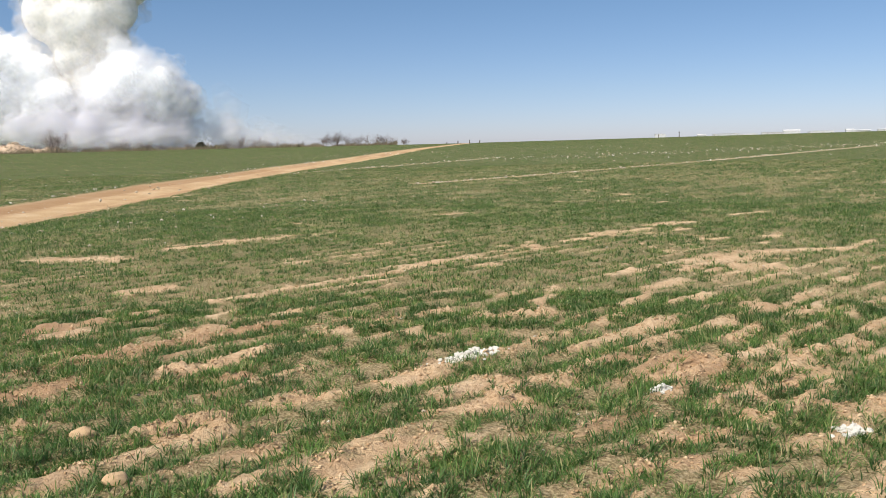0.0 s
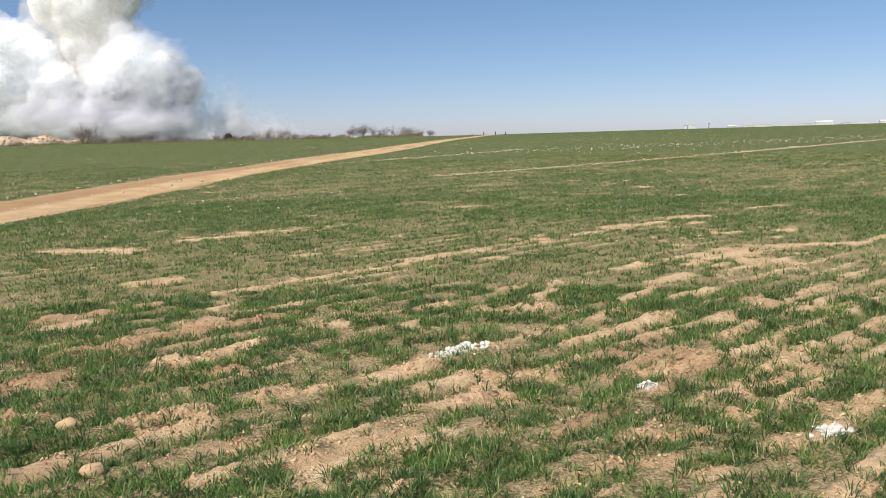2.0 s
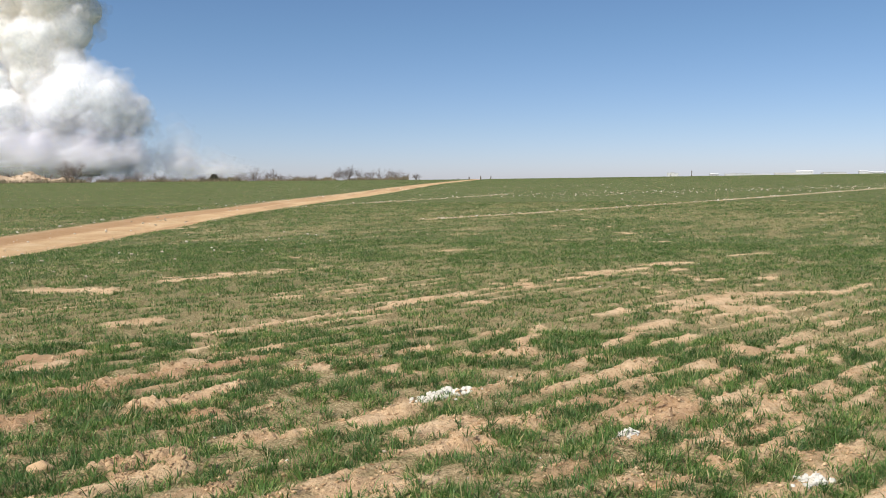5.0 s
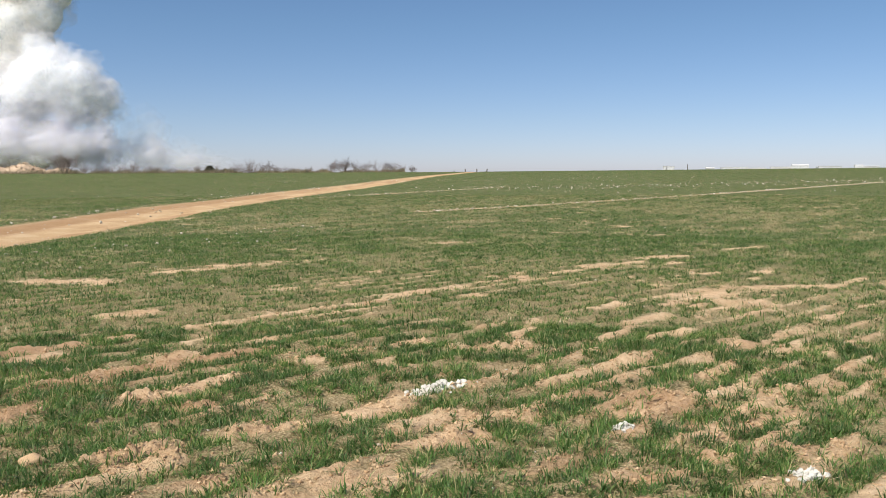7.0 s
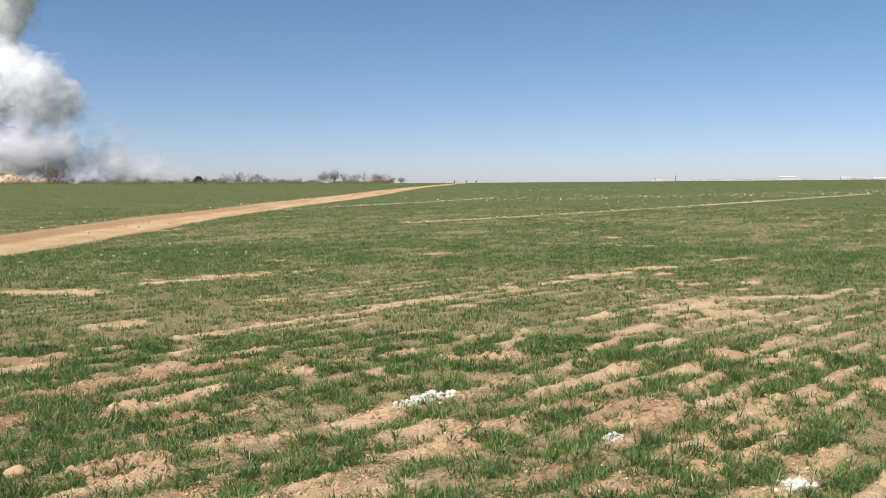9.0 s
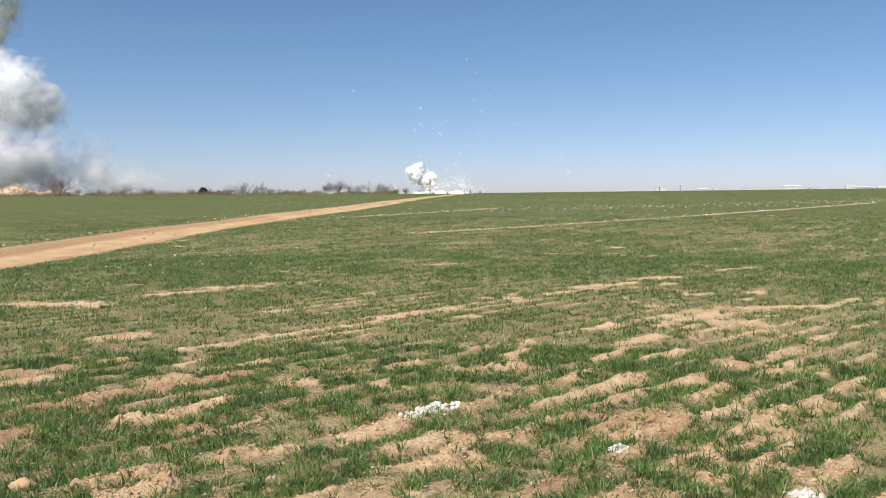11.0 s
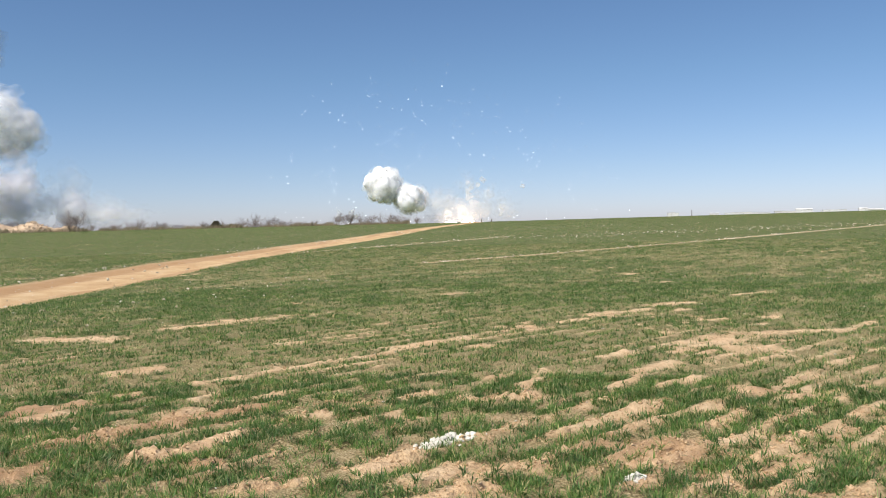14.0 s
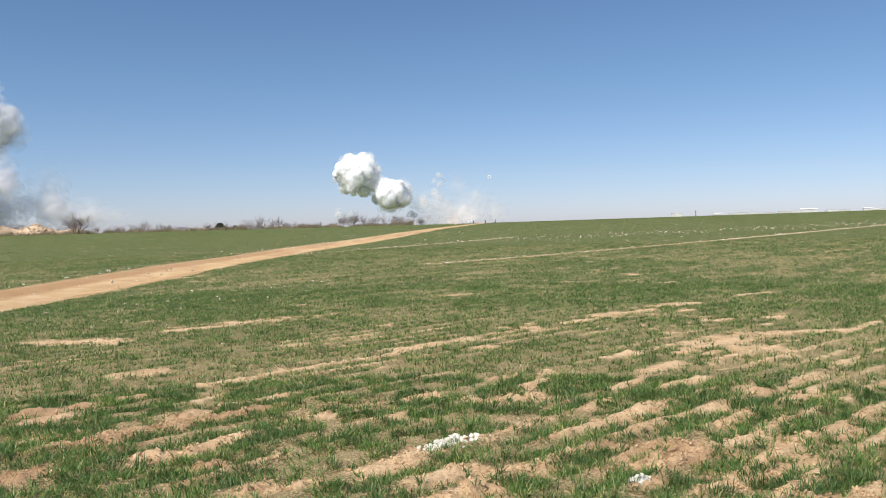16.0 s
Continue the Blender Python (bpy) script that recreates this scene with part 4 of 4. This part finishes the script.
def billow_body(balls, voxel, seed, swell):
    """One body melted together from balls (place, radius), with billows on billows."""
    bm = bmesh.new()
    for p, r in balls:
        bmesh.ops.create_icosphere(bm, subdivisions=3, radius=r, matrix=Matrix.Translation(p))
    me = bpy.data.meshes.new("body")
    bm.to_mesh(me)
    bm.free()
    tmp = new("body", me)
    mod = tmp.modifiers.new("melt", "REMESH")
    mod.mode, mod.voxel_size = "VOXEL", voxel
    mod = tmp.modifiers.new("relax", "SMOOTH")
    mod.iterations, mod.factor = 8, 0.5
    bpy.context.view_layer.update()
    out = bpy.data.meshes.new_from_object(tmp.evaluated_get(bpy.context.evaluated_depsgraph_get()))
    bpy.data.objects.remove(tmp)
    off = Vector((seed * 3.1, seed * 7.7, seed * 1.3))
    moved = []
    for v in out.vertices:
        p = v.co
        warp = p + 3.0 * Vector((noise.noise(p / 14 + off), noise.noise(p / 14 - off), noise.noise(p / 14 + off * 2)))
        big = 0.5 - noise.voronoi(warp / 15 + off)[0][0]
        mid = 0.5 - noise.voronoi(warp / 6.5 + off * 2)[0][0]
        small = 0.5 - noise.voronoi(warp / 2.9 + off * 3)[0][0]
        moved.append(p + v.normal * swell * (4.2 * big + 1.7 * mid + 0.65 * small))
    out.vertices.foreach_set("co", [c for p in moved for c in p])
    out.update()
    return smooth(out)


def build_cloud(label, spots, speed, seed, mat, veil, depth=0.0, skins=2400, swell=0.5):
    """A bank of billows that drifts and slowly rolls."""
    rnd = random.Random(seed)
    cloud = tagged(new("smoke_cloud"), label, "smoke", "smoke of the first blast")
    home = plume_at(*spots[0][:2]) + Vector((0, depth, 0))
    balls = []
    for px, py, r in spots:
        p = plume_at(px, py) + Vector((0, depth, 0)) - home
        balls.append((p + Vector((0, rnd.uniform(-5, 5), 0)), r * PX))
        for k in range(7):
            d = Vector((rnd.gauss(0, 1), rnd.gauss(-0.4, 1), rnd.gauss(0.1, 1))).normalized()
            balls.append((p + d * r * PX * rnd.uniform(0.6, 0.8), r * PX * rnd.uniform(0.32, 0.5)))
    body = billow_body(balls, 1.0, seed, swell)
    ob = mesh_part("billow", body, mat, cloud)
    co = np.empty(len(body.vertices) * 3, dtype=np.float32)
    nor = np.empty(len(body.vertices) * 3, dtype=np.float32)
    body.vertices.foreach_get("co", co)
    body.vertices.foreach_get("normal", nor)
    gen = np.random.default_rng(seed)
    pick = gen.integers(0, len(body.vertices), skins)
    p, q = co.reshape(-1, 3)[pick], nor.reshape(-1, 3)[pick]
    size = 1.2 + 5.2 * gen.random(skins) ** 2
    fuzz = blob_cloud("veil", p + q * (gen.normal(0.1, 0.6, skins) * size)[:, None], size, seed, 1)
    tagged(mesh_part("veil", fuzz, veil, ob, "thin smoke round the billows"), kind="stuff")
    vx, vz = speed
    MOVES.append((cloud, [(t, Matrix.Translation(home + Vector((vx * t * (1 - 0.004 * t), 0, vz * t))) @ pose(0, 0, 0, 0, -0.35 * t, 0)) for t in (0, 4, 8, 12, 16)]))
    return cloud


def build_plume():
    build_cloud("billowing white smoke lobe lit by the sun", [
        (262, 145, 46), (222, 158, 40), (305, 155, 36), (335, 178, 26), (250, 118, 26), (300, 182, 32), (200, 172, 28), (335, 200, 14)], (-8.1, 2.2), 1, SMOKE_WHITE, VEIL_WHITE, -8)
    build_cloud("broad white smoke bank with grey hollows", [
        (-20, 120, 66), (40, 105, 46), (85, 130, 40), (20, 165, 46), (-90, 130, 70), (-150, 100, 80), (120, 165, 34), (-60, 190, 44), (70, 175, 36)], (-8.1, 2.0), 2, SMOKE_WHITE, VEIL_WHITE)
    build_cloud("towering cream and grey smoke column", [
        (155, 45, 58), (110, 25, 48), (218, 15, 40), (200, 70, 40), (155, 100, 46), (170, 140, 42), (115, -40, 62), (190, -45, 58),
        (238, -20, 30), (145, -120, 70), (215, -110, 56), (70, -90, 60), (180, -200, 80)], (-7.8, 1.6), 3, SMOKE_TAN, VEIL_TAN, 6)
    build_cloud("grey smoke rolling along the foot of the blast", [
        (150, 200, 40), (90, 200, 44), (205, 212, 28), (20, 205, 46), (-60, 205, 48), (-140, 205, 50), (140, 230, 40), (60, 235, 40), (225, 232, 34), (-50, 235, 44), (190, 246, 28), (110, 248, 30)],
        (-7.6, 0.9), 4, SMOKE_GREY, HAZE_GREY, 14, 700, 0.3)
    rnd = random.Random(4)
    low = tagged(new("smoke_haze"), "thin grey ground smoke trailing from the blast", "smoke", "smoke of the first blast")
    home = plume_at(200, 230)
    for px, py, w, h, deep, mat in ((275, 222, 56, 44, 6, HAZE_DENSE), (245, 232, 60, 34, 6, HAZE_DENSE), (310, 228, 44, 40, 2, HAZE_DENSE), (345, 228, 44, 36, 0, HAZE), (60, 222, 120, 40, -26, HAZE), (180, 225, 100, 38, -26, HAZE), (270, 232, 90, 32, -26, HAZE), (-60, 220, 120, 40, -26, HAZE),
                                    (120, 205, 90, 40, -30, HAZE), (230, 212, 70, 36, -30, HAZE), (390, 226, 56, 56, 0, HAZE), (425, 236, 60, 42, 0, HAZE), (460, 243, 50, 28, 0, HAZE), (470, 244, 80, 24, 0, HAZE_THIN),
                                    (385, 212, 50, 60, 4, HAZE_THIN), (430, 228, 70, 34, 4, HAZE_THIN), (510, 247, 70, 16, 0, HAZE_THIN)):
        haze(low, plume_at(px, py) - home + Vector((0, deep, 0)), (w * PX, 14, h * PX), mat, rnd)
    MOVES.append((low, [(t, Matrix.Translation(home + Vector((-7.4 * t, 0, 0.35 * t)))) for t in (0, 4, 8, 12, 16)]))

    foot = tagged(new("smoke_haze"), "soft lavender grey smoke under the white lobe", "smoke", "smoke of the first blast")
    home = plume_at(250, 230)
    for px, py, w, h, deep in ((80, 216, 70, 46, -34), (130, 208, 60, 52, -32), (175, 210, 60, 52, -30), (215, 212, 56, 54, -34), (250, 212, 56, 54, -20), (285, 214, 54, 52, -18), (318, 222, 46, 46, -16), (345, 230, 40, 40, -14),
                               (250, 238, 90, 30, -36), (150, 238, 90, 30, -36), (300, 238, 70, 30, -30)):
        haze(foot, plume_at(px, py) - home + Vector((0, deep, 0)), (w * PX, 14, h * PX), HAZE_GREY, rnd)
    MOVES.append((foot, [(t, Matrix.Translation(home + Vector((-7.2 * t, 0, 1.25 * t)))) for t in (0, 4, 8, 12, 16)]))


# ---- the second blast ----
BLAST_AT = Vector((-2.0, 450.0, -1.0))
LOBE_ONE = [(10.3, -10.4, 9.6), (10.8, -14.0, 12.0), (11.2, -16.5, 13.2), (11.6, -18.5, 14.6), (12.0, -23.0, 15.9), (12.5, -28.3, 17.8), (13.0, -31.9, 19.2), (13.5, -35.4, 20.6),
            (14.0, -39.0, 22.4), (14.5, -43.4, 23.8), (15.0, -47.2, 25.2), (15.5, -51.3, 27.2), (16.0, -54.6, 29.2)]
LOBE_TWO = [(10.3, -6.5, 5.0), (10.8, -8.6, 7.4), (11.2, -10.6, 9.6), (12.0, -14.5, 11.6), (12.5, -17.0, 12.2), (13.0, -19.2, 12.6), (13.5, -22.1, 13.4), (14.0, -25.0, 15.0),
            (14.5, -27.6, 16.0), (15.0, -31.0, 16.6), (15.5, -34.2, 17.5), (16.0, -36.8, 18.5)]


def blast_pieces():
    out = []
    for k in range(4):
        rnd = random.Random(70 + k)
        balls = [(Vector((0, 0, 0)), 5.5)]
        for _ in range(9):
            d = Vector((rnd.gauss(0, 1), rnd.gauss(0, 1), rnd.gauss(0, 1))).normalized()
            balls.append((d * rnd.uniform(3.6, 5.0), rnd.uniform(2.2, 3.4)))
        me = billow_body(balls, 0.5, 30 + k, 0.2)
        for v in me.vertices:
            v.co /= 6.6
        out.append(me)
    return out


BLAST_PIECES = blast_pieces()
fuzz_gen = np.random.default_rng(5)
fuzz_way = fuzz_gen.normal(0, 1, (170, 3))
fuzz_way /= np.linalg.norm(fuzz_way, axis=1)[:, None]
BLAST_FUZZ = blob_cloud("veil", fuzz_way * fuzz_gen.uniform(0.7, 1.06, (170, 1)), 0.07 + 0.28 * fuzz_gen.random(170) ** 1.5, 5, 1)


def blast_lobe(label, rows, start, end, first, late, seed, squash=0.85):
    """A ball of white smoke that climbs out of the blast: billows part as it swells, and later ones roll up into it."""
    rnd = random.Random(seed)
    lobe = tagged(new("blast_cloud"), label, "smoke", "smoke of the second blast")
    hidden = Matrix.Translation(BLAST_AT + Vector((0, 0, -26)))
    keys = [(0.0, hidden), (9.85, hidden), (10.05, Matrix.Translation(BLAST_AT + Vector((0, 0, 1))))]
    keys += [(t, Matrix.Translation((x, 450.0, z))) for t, x, z in rows]
    MOVES.append((lobe, keys))
    count = first + late
    for k in range(count):
        a, c = k * 2.39996 + seed, 1 - 2 * ((k * 7 % count) + 0.5) / count
        flat = math.sqrt(1 - c * c)
        way = Vector((math.cos(a) * flat, math.sin(a) * flat, c * squash))
        early = k < first
        r = (start * 0.8 if early else end * rnd.uniform(0.38, 0.64))
        ob = mesh_part("billow", tinted(BLAST_PIECES[k % 4], BLAST), BLAST, lobe)
        ob.scale = (r, r * 1.05, r * rnd.uniform(0.85, 1.0))
        veil = mesh_part("veil", tinted(BLAST_FUZZ, BLAST_VEIL), BLAST_VEIL, ob, "thin smoke round the billow")
        tagged(veil, kind="stuff")
        veil.scale = (1.0, 1.0, 1.0)
        rot = pose(0, 0, 0, rnd.uniform(0, 360), rnd.uniform(0, 360), rnd.uniform(0, 360))
        join = 10.2 if early else 11.35 + 1.9 * (k - first) / late
        moves = []
        for t in (0.0, 10.2, 10.6, 11.0, 11.5, 12.0, 12.5, 13.0, 14.0, 15.0, 16.0):
            swell = start + (end - start) * min(1, max(0, (t - 10.2) / 5.8)) ** 0.8
            reach = max(0.15, (swell - r) * 1.02)
            p = way * reach
            if t < join:
                p = Vector((4, 2, -9 - r))
            elif t < join + 0.5:
                p = p * 0.3 + Vector((0, 2, -0.35 * swell))
            moves.append((t, Matrix.Translation(p) @ pose(0, 0, 0, 0, -4 * max(0, t - 10), 0) @ rot))
        MOVES.append((ob, moves))
    return lobe


def small_puff(t0, t1, a, b, r, seed):
    """A little detached puff that shoots out at t0, hangs and drifts until t1."""
    rnd = random.Random(seed)
    ob = tagged(new("smoke_wisp"), "small detached white smoke puff", "smoke", "wisps of the second blast")
    for k in range(4):
        w = tagged(mesh_part("wisp", tinted(BLAST_FUZZ, SMOKE_WISP), SMOKE_WISP, ob), kind="stuff")
        q = r * rnd.uniform(0.45, 0.85)
        w.matrix_basis = Matrix.Translation(Vector((rnd.gauss(0, 0.7), rnd.gauss(0, 0.4), rnd.gauss(0, 0.7))) * r) @ pose(0, 0, 0, rnd.uniform(0, 360), rnd.uniform(0, 360), 0) @ Matrix.Diagonal((q, q, q * rnd.uniform(0.7, 1.5), 1))
    hide = Matrix.Translation(BLAST_AT + Vector((0, 0, -12)))
    MOVES.append((ob, [(0.0, hide), (t0 - 0.05, hide), (t0, Matrix.Translation(BLAST_AT)), (t0 + 0.35, Matrix.Translation((a[0], 449, a[1]))), (t1, Matrix.Translation((b[0], 449, b[1])))]))


def sparks(t0, count, reach, drag, life, seed, origin):
    """Burning fragments thrown out in a dome: they slow, hang, sink with the wind and burn out."""
    rnd = random.Random(seed)
    kinds = []
    for k in range(4):
        me = bpy.data.meshes.new("burning_fragment")
        bm = lump(60 + k + seed, 0.6, 1)
        bm.to_mesh(me)
        bm.free()
        me.materials.append(SPARK)
        kinds.append(me)
    for k in range(count):
        ob = tagged(new("burning_fragment", kinds[k % 4]), "burning white fragment flung from the blast", "fragment", "fragments of the blast")
        s = rnd.choice((0.1, 0.12, 0.15, 0.19))
        ob.scale = (s, s, s * rnd.uniform(0.9, 1.5))
        for j in range((0, 1, 2, 1)[k % 4]):
            shard = mesh_part("shard", kinds[(k + j + 1) % 4], SPARK, ob)
            shard.location = (rnd.uniform(-70, 70), rnd.uniform(-70, 70), rnd.uniform(-60, 60))
            shard.scale = (0.9, 0.9, 0.9)
        up = rnd.uniform(0.02, 1.0)
        a = rnd.uniform(0, 6.283)
        way = Vector((math.cos(a) * math.sqrt(1 - up * up), math.sin(a) * math.sqrt(1 - up * up), up * 1.02))
        far = reach * (rnd.uniform(0.62, 1.0) if rnd.random() < 0.85 else rnd.uniform(0.25, 1.12))
        gone = rnd.uniform(*life)
        sit = Matrix.Translation(origin + Vector((0, 0, -14)))
        rows = [(0.0, sit), (t0 - 0.04, sit)]
        last = None
        for tau in (0.0, 0.1, 0.22, 0.4, 0.65, 0.95, 1.3, 1.7, 2.2, 2.8, 3.5, 4.3, 5.2):
            if tau > gone or t0 + tau > 16.0:
                break
            f = 1 - math.exp(-drag * tau)
            p = origin + way * far * f + Vector((-3.0 * tau * f, 0, -0.5 * 9.8 * tau * tau / (1 + 0.75 * tau)))
            if p.z < -1:
                break
            rows.append((t0 + tau, Matrix.Translation(p)))
            last = p
        if rows[-1][0] < 15.3:
            rows.append((rows[-1][0] + 0.45, Matrix.Translation((last.x, last.y, -14))))
            rows.append((16.1, Matrix.Translation((last.x, last.y, -14))))
        MOVES.append((ob, rows))


def build_blast():
    blast_lobe("bright white billowing cloud rising from the blast", LOBE_ONE, 4.6, 13.2, 6, 9, 1, 0.95)
    blast_lobe("smaller white cloud following below the first", LOBE_TWO, 4.2, 11.8, 5, 8, 2, 0.6)
    for k, (t0, a, b, r) in enumerate(((10.7, (-28, 4), (-66, 9), 1.6), (11.1, (-30, 6), (-58, 6), 2.0), (11.0, (20, 11), (-14, 17), 2.2), (11.8, (14, 17), (-10, 24), 1.7), (11.8, (24, 22), (-12, 27), 1.6),
                                       (12.3, (30, 8), (2, 8), 1.7), (12.4, (8, 8), (-20, 15), 2.0), (13.4, (36, 20), (16, 26), 1.2), (12.0, (2, 7), (-26, 7), 2.4))):
        small_puff(t0, 16.0, a, b, r, k)
    rnd = random.Random(8)
    glow = tagged(new("blast_haze"), "warm pale haze round the foot of the blast", "smoke", "smoke of the second blast")
    for k in range(20):
        x, z = rnd.gauss(7, 15), 3 + abs(rnd.gauss(0, 8))
        q = rnd.uniform(8, 13)
        haze(glow, Vector((x, rnd.uniform(0, 10), z)), (q, 8, q * 0.8), HAZE_WARM, rnd)
    deep = BLAST_AT + Vector((0, 6, -45))
    MOVES.append((glow, [(0.0, Matrix.Translation(deep)), (10.2, Matrix.Translation(deep)), (11.0, Matrix.Translation(BLAST_AT + Vector((0, 6, -14)))), (11.6, Matrix.Translation(BLAST_AT + Vector((4, 6, -2)))),
                         (12.5, Matrix.Translation(BLAST_AT + Vector((2, 6, 1)))), (16.0, Matrix.Translation(BLAST_AT + Vector((-12, 6, 1))))]))
    for k, (x, z, r, t0, t1) in enumerate(((-3, 1.2, 2.2, 10.0, 14.0), (6, 1.0, 2.6, 10.9, 14.5), (15, 0.8, 2.0, 11.4, 13.6))):
        me = bpy.data.meshes.new("burning_core")
        bm = lump(90 + k, 0.4, 3)
        bm.to_mesh(me)
        bm.free()
        me.materials.append(EMBER)
        fire = tagged(new("burning_core", smooth(me)), "white-hot burning mass at the foot of the blast", "fire", "fires of the blast")
        fire.scale = (r * 1.4, r, r * 0.8)
        low, up, ebb = (Matrix.Translation((x, 452, h)) for h in (-7, z, -0.6))
        MOVES.append((fire, [(0.0, low), (t0 - 0.1, low), (t0 + 0.1, up), (t1, up), (t1 + 0.6, ebb), (16.1, ebb)]))
    sparks(10.7, 36, 42, 1.2, (0.9, 2.0), 3, BLAST_AT + Vector((8, 0, 0)))
    sparks(9.9, 58, 122, 0.85, (1.6, 3.6), 1, BLAST_AT)
    sparks(11.4, 290, 112, 1.05, (2.2, 4.1), 2, BLAST_AT + Vector((2, 0, 0)))


build_field()
chalk_heap(0.13, 6.3, 0.36, 0.15, 0.04, 220, 1)
chalk_heap(1.33, 5.36, 0.1, 0.07, 0.035, 50, 2)
chalk_heap(2.13, 4.56, 0.14, 0.09, 0.02, 90, 3)
field_rock(-1.57, 4.06, 0.06, 1)
field_rock(-2.02, 4.75, 0.07, 2)
build_hedge()
build_rubble()
for az, r, tall, tilt in ((0.95, 158, 0.45, 2), (1.75, 158, 0.5, -3), (2.4, 159, 0.45, 18), (0.2, 159, 0.2, 0)):
    fence_post(az, r, tall, tilt)
build_town()
build_plume()
build_blast()


def motions():
    for thing, rows in MOVES:
        walk(thing, rows)


motions()
